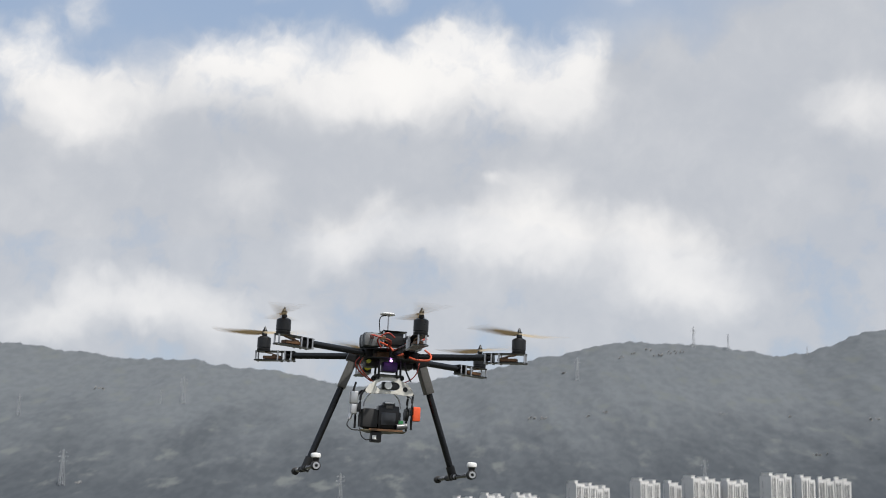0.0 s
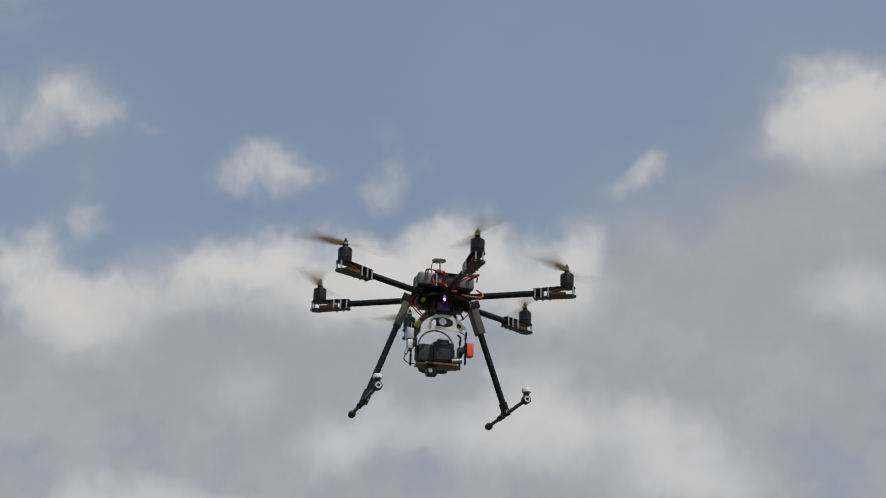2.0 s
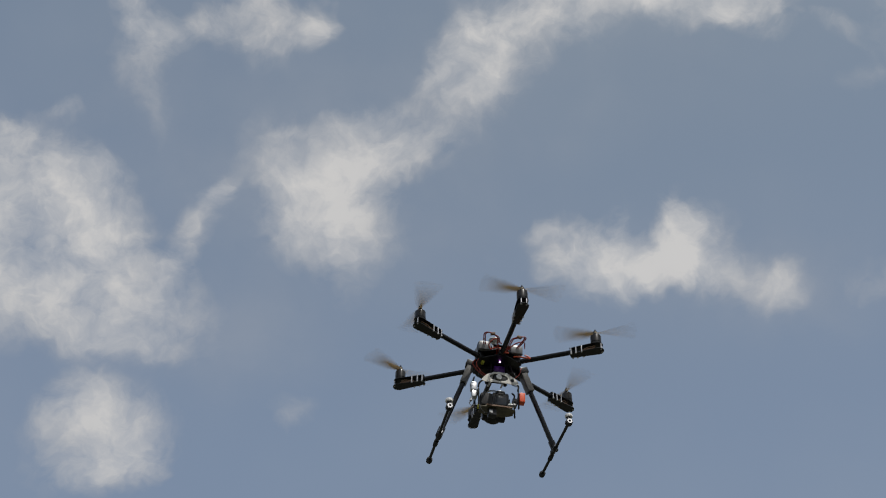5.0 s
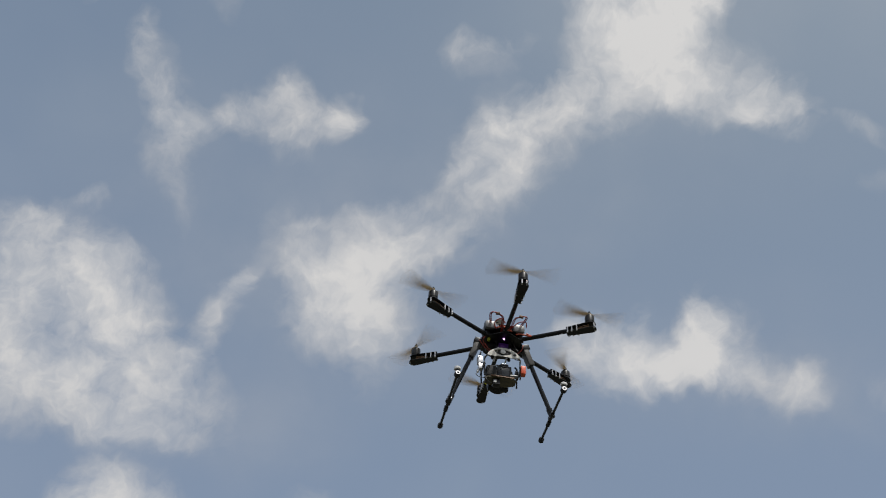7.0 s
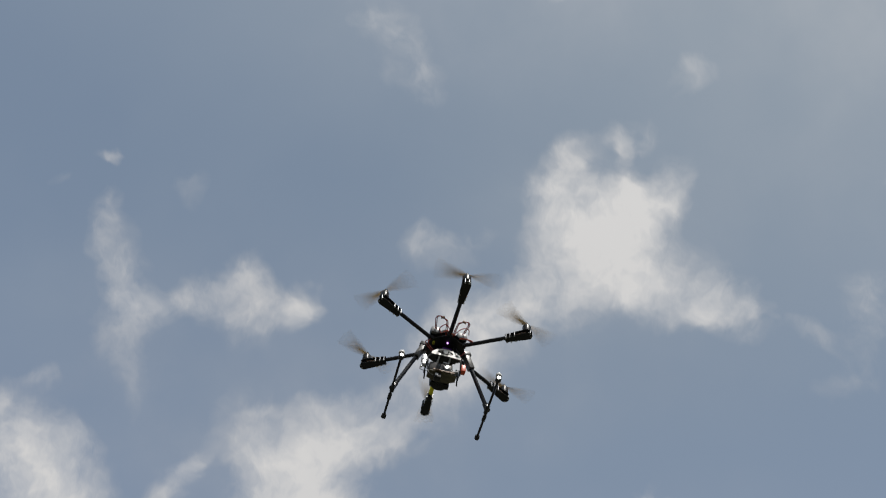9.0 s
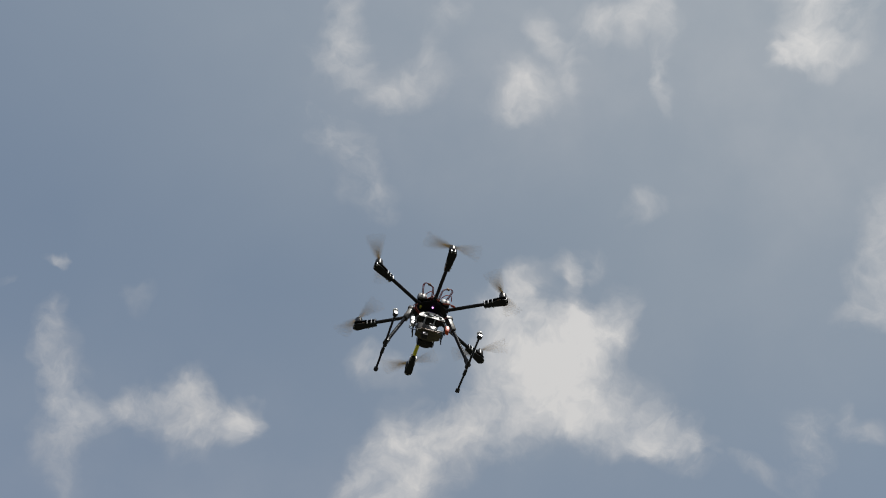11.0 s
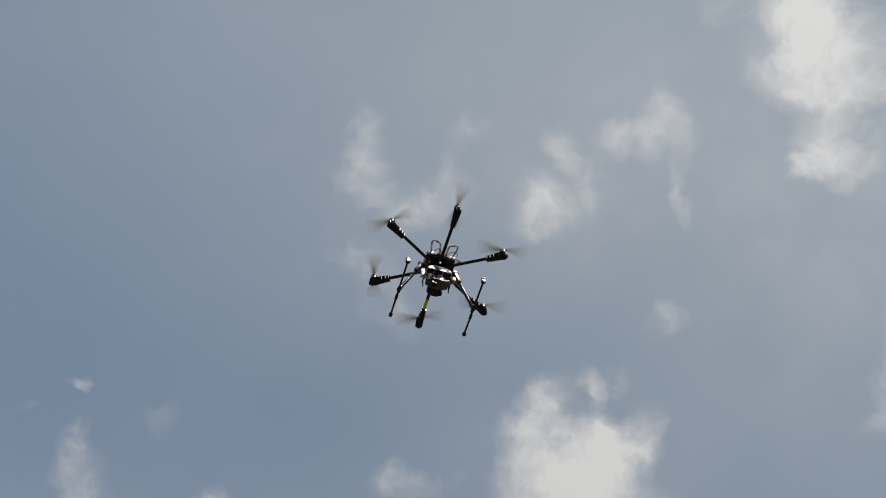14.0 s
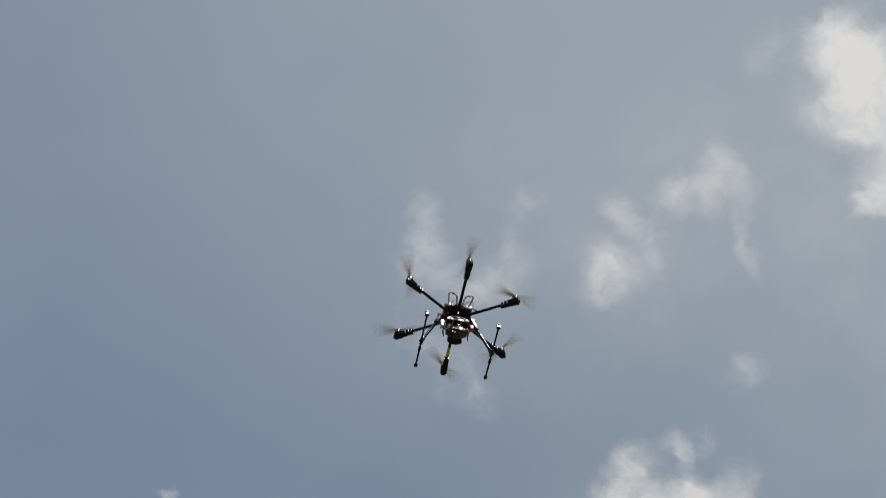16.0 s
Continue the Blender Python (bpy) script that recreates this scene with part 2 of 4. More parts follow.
cloud(42.4, 67.4, 2.43, 1.49, -85, 1.10)
cloud(42.0, 68.5, 1.29, 1.55, -45, 0.90)
cloud(41.5, 69.9, 1.08, 0.89, -45, 0.70)
cloud(35.6, 71.3, 0.89, 0.90, -39, 0.30)
cloud(40.9, 66.1, 1.27, 0.89, -43, 1.00)
cloud(35.8, 64.1, 0.86, 1.13, -38, 0.80)
cloud(33.0, 63.8, 0.44, 0.45, -35, 0.40)
cloud(37.0, 68.3, 1.31, 1.35, -40, 0.40)
cloud(-6.2, 61.2, 1.18, 0.94, -19, 0.30)
cloud(-4.2, 60.3, 0.59, 0.35, -0, 0.20)
haze(-13.6, 14.6, 9.0, 3.1, 3, 0.9)
haze(-2.8, 16.0, 10.0, 2.6, 1, 0.9)
haze(5.8, 15.9, 4.7, 2.8, -2, 0.6)
haze(14.3, 17.8, 6.2, 4.0, -5, 0.6)
haze(17.9, 21.6, 3.6, 4.5, -7, 0.6)
haze(11.7, 14.5, 6.2, 3.6, -3, 0.6)
haze(19.3, 23.9, 2.6, 2.1, -8, 0.4)
haze(-16.3, 37.6, 4.0, 1.7, 9, 0.2)
haze(14.8, 38.8, 2.8, 1.4, -11, 0.2)
haze(-6.4, 45.0, 7.1, 3.6, 33, 0.25)
haze(-17.3, 48.4, 5.5, 4.5, 11, 0.22)
haze(8.4, 52.3, 7.1, 4.3, -9, 0.2)
haze(-24.5, 40.1, 7.1, 5.9, 14, 0.2)
haze(10.8, 40.5, 7.1, 2.6, -9, 0.2)
haze(2.1, 66.6, 7.8, 5.2, 1, 0.28)
haze(26.6, 65.7, 7.6, 4.7, -21, 0.25)
haze(35.9, 58.9, 4.7, 7.8, -29, 0.22)
haze(27.5, 57.1, 7.1, 4.7, -21, 0.12)
haze(13.9, 18.3, 5.5, 3.6, -4, 0.75)
haze(17.6, 21.2, 3.6, 3.1, -6, 0.6)
haze(10.7, 17.4, 3.6, 2.1, -3, 0.5)
haze(-16.6, 23.1, 2.8, 2.6, 7, 0.3)


def added(parts):
    out = parts[0]
    for p in parts[1:]:
        out = wmath("ADD", out, p)
    return out


piled, sheets = added(masses), added(hazes)
# overlapping masses thicken towards a limit
crowns = wmath("MULTIPLY", wmath("SUBTRACT", 1.0, wmath("EXPONENT", wmath("MULTIPLY", piled, -0.85))), 1.12)
fine = wnoise(warped, 24.0, 8.0, 0.6).outputs["Fac"]
mid = wnoise(direction, 13.0, 5.0, 0.5).outputs["Fac"]
broad = wnoise(direction, 5.0, 4.0, 0.5, 0.2).outputs["Fac"]
# a grey bank lies over the hills and thins out upwards
bank = wrange(wmath("ADD", split.outputs[2], wmath("MULTIPLY", wmath("SUBTRACT", mid, 0.5), 0.12)), 0.31, 0.22, 0.0, 0.95)
# scattered clouds in the rest of the sky
side = wmath("MAXIMUM", wrange(wmath("ABSOLUTE", split.outputs[0]), 0.45, 0.55), wrange(split.outputs[1], 0.2, 0.05))
scattered = wmath("MULTIPLY", side, wrange(broad, 0.42, 0.66, 0.0, 1.2))
thickness = wmath("ADD", wmath("ADD", crowns, bank), scattered)
ruffle = wmath("ADD", wmath("MULTIPLY", wmath("SUBTRACT", fine, 0.5), 2.1), wmath("MULTIPLY", wmath("SUBTRACT", mid, 0.5), 0.5))
torn = wmath("ADD", thickness, wmath("MULTIPLY", ruffle, wrange(thickness, -0.05, 0.45)))
ramp = wn.new("ShaderNodeMapRange")
wl.new(torn, ramp.inputs[0])
ramp.inputs[1].default_value, ramp.inputs[2].default_value, ramp.inputs[3].default_value, ramp.inputs[4].default_value = 0.07, 1.0, 0.0, 0.94
thin = wmath("MULTIPLY", sheets, wrange(mid, 0.25, 0.75, 0.35, 0.9))
cover = wmath("MAXIMUM", ramp.outputs[0], wmath("ADD", wmath("MULTIPLY", ramp.outputs[0], 0.8), thin), clamp=True)

sky = wn.new("ShaderNodeTexSky")
sky.sky_type, sky.sun_disc = "NISHITA", False
sky.sun_elevation, sky.sun_rotation = radians(SUN_EL), radians(SUN_AZ)
sky.air_density, sky.dust_density, sky.ozone_density = 1.0, 1.0, 1.5
scaled = wnode("ShaderNodeVectorMath", op="SCALE")
wl.new(sky.outputs[0], scaled.inputs[0])
scaled.inputs["Scale"].default_value = 0.065
# thin high haze greys the blue, more of it overhead and towards the sun
toward = wnode("ShaderNodeVectorMath", op="DOT_PRODUCT")
wl.new(direction, toward.inputs[0])
toward.inputs[1].default_value = bearing(SUN_AZ, SUN_EL)
glow = wrange(toward.outputs["Value"], 0.38, 1.05)
high = wmix(wrange(split.outputs[2], 0.5, 0.88), (0.29, 0.368, 0.493), wmix(wrange(split.outputs[0], -0.4, 0.25), (0.242, 0.312, 0.408), (0.292, 0.358, 0.424)))
clear = wmix(0.6, scaled.outputs[0], high)
veil = wmath("ADD", wmath("MULTIPLY", glow, 0.75), wmath("MULTIPLY", wmath("SUBTRACT", broad, 0.5), 0.3), clamp=True)
clear = wmix(veil, clear, (0.385, 0.425, 0.45))
# cloud tone: bright crowns, blue-grey hollows, brighter near the sun
tone = wmath("ADD", wmath("ADD", wmath("MULTIPLY", wmath("SUBTRACT", fine, 0.5), 0.5), wmath("MULTIPLY", wmath("SUBTRACT", mid, 0.5), 0.6)), crowns)
body = wmix(wrange(tone, -0.2, 1.05), (0.33, 0.348, 0.382), (0.62, 0.61, 0.6))
body = wmix(wmath("MULTIPLY", glow, 0.55), body, (0.85, 0.84, 0.82))
final = wmix(cover, clear, body)
background = wn.new("ShaderNodeBackground")
wl.new(final, background.inputs["Color"])
background.inputs["Strength"].default_value = 1.0
wl.new(background.outputs[0], wn.new("ShaderNodeOutputWorld").inputs[0])


# ---- materials ----
def material(name, color, rough=0.5, metal=0.0, vary=0.2, grain=60.0, bump=0.0, color2=None, coarse=6.0, emit=0.0, coords="Object", gloss=0.5, stretch=None):
    m = bpy.data.materials.new(name)
    m.use_nodes = True
    n, l = m.node_tree.nodes, m.node_tree.links
    b = n["Principled BSDF"]
    tc = n.new("ShaderNodeTexCoord")
    place = tc.outputs[coords]
    if stretch:
        mp = n.new("ShaderNodeMapping")
        l.new(place, mp.inputs["Vector"])
        mp.inputs["Scale"].default_value = stretch
        place = mp.outputs[0]
    small, large = n.new("ShaderNodeTexNoise"), n.new("ShaderNodeTexNoise")
    for t, s, d in ((small, grain, 6.0), (large, coarse, 3.0)):
        l.new(place, t.inputs["Vector"])
        t.inputs["Scale"].default_value, t.inputs["Detail"].default_value = s, d
    mix = n.new("ShaderNodeMath")
    mix.operation = "MULTIPLY_ADD"
    l.new(small.outputs["Fac"], mix.inputs[0])
    mix.inputs[1].default_value = 0.5
    half = n.new("ShaderNodeMath")
    half.operation = "MULTIPLY"
    l.new(large.outputs["Fac"], half.inputs[0])
    half.inputs[1].default_value = 0.5
    l.new(half.outputs[0], mix.inputs[2])
    ramp = n.new("ShaderNodeValToRGB")
    second = color2 or tuple(min(1.0, c * (1 + vary)) for c in color)
    first = color if color2 else tuple(c * (1 - vary) for c in color)
    ramp.color_ramp.elements[0].position, ramp.color_ramp.elements[1].position = 0.36, 0.64
    ramp.color_ramp.elements[0].color, ramp.color_ramp.elements[1].color = (*first, 1), (*second, 1)
    l.new(mix.outputs[0], ramp.inputs[0])
    l.new(ramp.outputs[0], b.inputs["Base Color"])
    rr = n.new("ShaderNodeMapRange")
    l.new(mix.outputs[0], rr.inputs[0])
    rr.inputs[1].default_value, rr.inputs[2].default_value = 0.3, 0.7
    rr.inputs[3].default_value, rr.inputs[4].default_value = max(0.03, rough - 0.08), min(1.0, rough + 0.1)
    l.new(rr.outputs[0], b.inputs["Roughness"])
    b.inputs["Metallic"].default_value = metal
    b.inputs["Specular IOR Level"].default_value = gloss
    if bump:
        bp = n.new("ShaderNodeBump")
        bp.inputs["Strength"].default_value = bump
        bp.inputs["Distance"].default_value = 1.0 / grain
        l.new(small.outputs["Fac"], bp.inputs["Height"])
        l.new(bp.outputs[0], b.inputs["Normal"])
    if emit:
        b.inputs["Emission Color"].default_value = (*color, 1)
        b.inputs["Emission Strength"].default_value = emit
    return m


CARBON = material("carbon_fibre", (0.008, 0.009, 0.011), 0.22, 0.0, 0.35, 420, 0.08, gloss=0.32)
CARBON_PLATE = material("carbon_plate", (0.008, 0.008, 0.009), 0.3, 0.0, 0.3, 300, 0.06, gloss=0.35)
BLACK_METAL = material("black_anodised_metal", (0.009, 0.009, 0.01), 0.32, 0.0, 0.3, 200, gloss=0.4)
BLACK_PLASTIC = material("black_plastic", (0.01, 0.01, 0.011), 0.42, 0.0, 0.25, 180, 0.06, gloss=0.4)
RUBBER = material("black_rubber", (0.02, 0.02, 0.021), 0.75, 0.0, 0.2, 200, 0.1)
ALUMINIUM = material("brushed_aluminium", (0.6, 0.6, 0.61), 0.42, 1.0, 0.05, 40)
STEEL = material("steel_post", (0.5, 0.5, 0.51), 0.36, 1.0, 0.08, 200)
BRACKET = material("grey_bracket", (0.08, 0.078, 0.074), 0.3, 0.0, 0.2, 160, 0.05)
SILVER_WRAP = material("silver_grey_wrap", (0.15, 0.153, 0.157), 0.36, 0.25, 0.15, 90, 0.1)
COPPER_BOARD = material("brown_circuit_board", (0.07, 0.035, 0.018), 0.5, 0.1, 0.4, 260, 0.2, (0.24, 0.12, 0.05))
ORANGE_WIRE = material("orange_red_cable", (0.5, 0.07, 0.022), 0.45, 0.0, 0.2, 150)
RED_WIRE = material("dark_red_cable", (0.32, 0.045, 0.03), 0.45, 0.0, 0.2, 150)
BLACK_WIRE = material("black_cable", (0.015, 0.015, 0.016), 0.5, 0.0, 0.2, 150)
OLIVE = material("olive_brown_board", (0.045, 0.038, 0.022), 0.45, 0.0, 0.3, 120, 0.1, (0.13, 0.11, 0.06), 30)
BEIGE_WIRE = material("beige_brown_cable", (0.34, 0.22, 0.14), 0.45, 0.0, 0.25, 150)
PLATE_WHITE = material("cream_painted_plate", (0.6, 0.585, 0.54), 0.38, 0.0, 0.08, 120, 0.05)
SHELL = material("glossy_black_camera_shell", (0.006, 0.006, 0.007), 0.2, 0.0, 0.3, 150, 0.03, gloss=0.35)
LIME = material("dull_yellow_green_plastic", (0.36, 0.37, 0.03), 0.45, 0.0, 0.1, 90)
YELLOW = material("yellow_tape", (0.75, 0.68, 0.02), 0.45, 0.0, 0.1, 90)
ORANGE = material("orange_plastic", (0.75, 0.1, 0.03), 0.4, 0.0, 0.1, 90)
WHITE = material("white_plastic", (0.8, 0.8, 0.79), 0.35, 0.0, 0.05, 90)
PURPLE = material("purple_shrink_wrap", (0.06, 0.02, 0.14), 0.4, 0.0, 0.3, 120)
GREEN_BOARD = material("green_circuit_board", (0.02, 0.16, 0.05), 0.45, 0.0, 0.3, 200)
LED = material("violet_led", (0.75, 0.3, 1.0), 0.3, 0.0, 0.02, 10, 0, None, 6, 4.5)
BLADE = material("tan_propeller_blade", (0.62, 0.53, 0.39), 0.4, 0.0, 0.15, 200)


def let_light_through(m, color, share):
    """Thin plastic: part of the light passes through it, scattered."""
    n, l = m.node_tree.nodes, m.node_tree.links
    glow_through, mixed = n.new("ShaderNodeBsdfTranslucent"), n.new("ShaderNodeMixShader")
    glow_through.inputs["Color"].default_value = (*color, 1)
    mixed.inputs[0].default_value = share
    l.new(n["Principled BSDF"].outputs[0], mixed.inputs[1])
    l.new(glow_through.outputs[0], mixed.inputs[2])
    l.new(mixed.outputs[0], n["Material Output"].inputs["Surface"])


let_light_through(BLADE, (0.5, 0.42, 0.3), 0.5)
LENS_GLASS = material("coated_lens_glass", (0.01, 0.012, 0.03), 0.06, 0.0, 0.1, 20)
SCREEN = material("dark_camera_screen", (0.02, 0.022, 0.026), 0.12, 0.0, 0.1, 20)

GRASS_GROUND = material("dry_field_ground", (0.045, 0.05, 0.033), 0.95, 0.0, 0.3, 0.9, 0.3, (0.09, 0.085, 0.065), 0.03)


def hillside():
    """Woods, scrub, dry grass and bare scars; haze is painted in, paler with height."""
    m = bpy.data.materials.new("hazed_hill_forest")
    m.use_nodes = True
    n, l = m.node_tree.nodes, m.node_tree.links
    b = n["Principled BSDF"]
    b.inputs["Roughness"].default_value = 0.95
    b.inputs["Specular IOR Level"].default_value = 0.1
    place = n.new("ShaderNodeTexCoord").outputs["Object"]

    def field(scale, detail, squash):
        mp, t = n.new("ShaderNodeMapping"), n.new("ShaderNodeTexNoise")
        l.new(place, mp.inputs["Vector"])
        mp.inputs["Scale"].default_value = squash
        l.new(mp.outputs[0], t.inputs["Vector"])
        t.inputs["Scale"].default_value, t.inputs["Detail"].default_value = scale, detail
        return t.outputs["Fac"]

    def blend(fac, a, c):
        x = n.new("ShaderNodeMix")
        x.data_type = "RGBA"
        l.new(fac, x.inputs[0])
        for sock, v in ((x.inputs[6], a), (x.inputs[7], c)):
            if isinstance(v, tuple):
                sock.default_value = (*v, 1)
            else:
                l.new(v, sock)
        return x.outputs[2]

    def span(v, lo, hi):
        r = n.new("ShaderNodeMapRange")
        r.interpolation_type = "SMOOTHSTEP"
        l.new(v, r.inputs[0])
        r.inputs[1].default_value, r.inputs[2].default_value = lo, hi
        return r.outputs[0]

    def plus(a, c, gain):
        x = n.new("ShaderNodeMath")
        x.operation = "MULTIPLY_ADD"
        l.new(c, x.inputs[0])
        x.inputs[1].default_value = gain
        l.new(a, x.inputs[2])
        return x.outputs[0]

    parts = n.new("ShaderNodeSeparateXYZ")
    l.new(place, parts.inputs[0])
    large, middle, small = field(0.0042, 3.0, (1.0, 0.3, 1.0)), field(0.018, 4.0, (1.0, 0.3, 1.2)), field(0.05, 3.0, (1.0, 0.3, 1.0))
    # distance haze put into the colour: noise-broken fade from dark foot to pale ridge
    haze_share = span(plus(plus(parts.outputs[2], large, 420.0), middle, 160.0), 320.0, 620.0)
    low_slope = blend(span(small, 0.35, 0.65), (0.053, 0.06, 0.069), (0.064, 0.072, 0.081))
    hazed_scrub = blend(span(small, 0.35, 0.65), (0.1, 0.11, 0.121), (0.115, 0.125, 0.136))
    cover = blend(haze_share, low_slope, hazed_scrub)
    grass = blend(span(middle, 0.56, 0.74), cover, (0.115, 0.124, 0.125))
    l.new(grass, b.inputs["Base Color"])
    return m


HAZED_HILL = hillside()
ROCK = material("pale_granite", (0.19, 0.19, 0.188), 0.9, 0.0, 0.4, 0.2, 0.4)
TOWER_WALL = material("off_white_painted_concrete", (0.6, 0.595, 0.59), 0.85, 0.0, 0.08, 0.3, 0.05, None, 0.03)
TOWER_TRIM = material("pale_grey_roof_concrete", (0.5, 0.5, 0.5), 0.85, 0.0, 0.1, 0.3)
WINDOW = material("dark_window_glass", (0.18, 0.19, 0.2), 0.3, 0.0, 0.3, 0.4)
GALVANISED = material("galvanised_steel", (0.46, 0.47, 0.48), 0.5, 0.6, 0.15, 1.0)


# ---- mesh helpers ----
def box(bm, center, size, turn=None, bevel=0.0):
    m = Matrix.Translation(center) @ (turn.to_4x4() if turn else Matrix.Identity(4)) @ Matrix.Diagonal((*size, 1))
    made = bmesh.ops.create_cube(bm, size=1, matrix=m)["verts"]
    if bevel:
        edges = list({e for v in made for e in v.link_edges})
        bmesh.ops.bevel(bm, geom=edges, offset=bevel, segments=2, affect="EDGES", profile=0.6)
    return bm


def rod(bm, a, b, r0, r1=None, seg=14):
    a, b = Vector(a), Vector(b)
    m = Matrix.Translation((a + b) / 2) @ (b - a).to_track_quat("Z", "Y").to_matrix().to_4x4()
    bmesh.ops.create_cone(bm, cap_ends=True, segments=seg, radius1=r0, radius2=r0 if r1 is None else r1, depth=(b - a).length, matrix=m)
    return bm


def spin(bm, profile, seg=24, m=None):
    """A turned body from (radius, height) pairs round z."""
    rings = []
    for r, z in profile:
        ring = [bm.verts.new((r * math.cos(2 * math.pi * k / seg), r * math.sin(2 * math.pi * k / seg), z)) for k in range(seg)]
        rings.append(ring)
    for a, b in zip(rings, rings[1:]):
        for k in range(seg):
            bm.faces.new((a[k], a[(k + 1) % seg], b[(k + 1) % seg], b[k]))
    bm.faces.new(rings[0][::-1])
    bm.faces.new(rings[-1])
    if m:
        bmesh.ops.transform(bm, matrix=m, verts=[v for ring in rings for v in ring])
    return bm


def slab(bm, outline, z0, z1, m=None):
    """A plate with the given outline (counter-clockwise)."""
    low = [bm.verts.new((x, y, z0)) for x, y in outline]
    high = [bm.verts.new((x, y, z1)) for x, y in outline]
    bm.faces.new(low[::-1])
    bm.faces.new(high)
    n = len(outline)
    for k in range(n):
        bm.faces.new((low[k], low[(k + 1) % n], high[(k + 1) % n], high[k]))
    if m:
        bmesh.ops.transform(bm, matrix=m, verts=low + high)
    return bm


def ring_plate(bm, outer, inner, z0, z1, m=None):
    """A flat plate with a hole: two outlines of equal length."""
    loops = [[bm.verts.new((x, y, z)) for x, y in line] for line in (outer, inner) for z in (z0, z1)]
    ol, oh, il, ih = loops
    n = len(outer)
    for k in range(n):
        j = (k + 1) % n
        bm.faces.new((ol[k], ol[j], oh[j], oh[k]))
        bm.faces.new((il[j], il[k], ih[k], ih[j]))
        bm.faces.new((oh[k], oh[j], ih[j], ih[k]))
        bm.faces.new((ol[j], ol[k], il[k], il[j]))
    if m:
        bmesh.ops.transform(bm, matrix=m, verts=[v for lp in loops for v in lp])
    return bm


def cable(bm, points, r, steps=6, seg=8):
    """A round cable along a smooth line through the points."""
    p = [Vector(q) for q in points]
    line = []
    for k in range(len(p) - 1):
        a, b, c, d = p[max(k - 1, 0)], p[k], p[k + 1], p[min(k + 2, len(p) - 1)]
        for s in range(steps):
            t = s / steps
            line.append(0.5 * ((2 * b) + (c - a) * t + (2 * a - 5 * b + 4 * c - d) * t * t + (3 * b - a - 3 * c + d) * t ** 3))
    line.append(p[-1])
    rings = []
    for k, q in enumerate(line):
        t = (line[min(k + 1, len(line) - 1)] - line[max(k - 1, 0)]).normalized()
        m = t.to_track_quat("Z", "Y").to_matrix()
        rings.append([bm.verts.new(q + m @ Vector((r * math.cos(2 * math.pi * j / seg), r * math.sin(2 * math.pi * j / seg), 0))) for j in range(seg)])
    for a, b in zip(rings, rings[1:]):
        for j in range(seg):
            bm.faces.new((a[j], a[(j + 1) % seg], b[(j + 1) % seg], b[j]))
    bm.faces.new(rings[0][::-1])
    bm.faces.new(rings[-1])
    return bm


def mesh_of(name, bm, mat, smooth=True):
    bmesh.ops.recalc_face_normals(bm, faces=bm.faces[:])
    me = bpy.data.meshes.new(name)
    bm.to_mesh(me)
    bm.free()
    me.materials.append(mat)
    if smooth:
        for poly in me.polygons:
            poly.use_smooth = True
        me.set_sharp_from_angle(angle=radians(35))
    return me


def part(name, bm, mat, parent, label="", m=None):
    """One mesh object under a thing or a part; bm may be a bmesh or a mesh already made."""
    ob = new(name, bm if isinstance(bm, bpy.types.Mesh) else mesh_of(name, bm, mat))
    ob.parent = parent
    if m is not None:
        ob.matrix_local = m
    return tagged(ob, label)


def B():
    return bmesh.new()


def thing(name, label, category, group="", kind="", at=(0, 0, 0)):
    ob = new(name)
    ob.location = at
    ob.empty_display_size = 0.1
    return tagged(ob, label, category, group, kind)


# ---- the land ----
def ground():
    bm = B()
    bmesh.ops.create_circle(bm, cap_ends=False, segments=96, radius=6.0)
    edges = bm.edges[:]
    for r in (30, 120, 500, 1500, 4900):
        out = bmesh.ops.extrude_edge_only(bm, edges=edges)["geom"]
        for v in [g for g in out if isinstance(g, bmesh.types.BMVert)]:
            v.co = v.co.normalized() * r
        edges = [g for g in out if isinstance(g, bmesh.types.BMEdge)]
    inner = [e for e in bm.edges if all(abs(v.co.length - 6.0) < 1e-3 for v in e.verts)]
    bmesh.ops.contextual_create(bm, geom=inner)
    tagged(new("ground", mesh_of("ground", bm, GRASS_GROUND, False)), "dry open field with short sparse grass", "ground", kind="structure")


FOOT, RIDGE = 2750.0, 4200.0
HILLS = ((-24, 420), (-20.5, 224), (-18, 309), (-15.2, 242), (-13.3, 173), (-11, 245), (-8.8, 205), (-6.2, 272), (-3.2, 229), (-0.5, 234), (2, 215), (4.2, 248), (6.8, 305), (9.3, 289), (12, 319), (14.6, 221), (16.8, 268), (19, 290), (21.5, 319), (24.5, 452))


def ridge_height(az):
    h = sum(height * math.exp(-((az - c) / 2.6) ** 2) for c, height in HILLS)
    far = min(1.0, max(0.0, (abs(az) - 21) / 8))
    return h * (1 - far) + far * (420 + 60 * math.sin(az * 0.21))


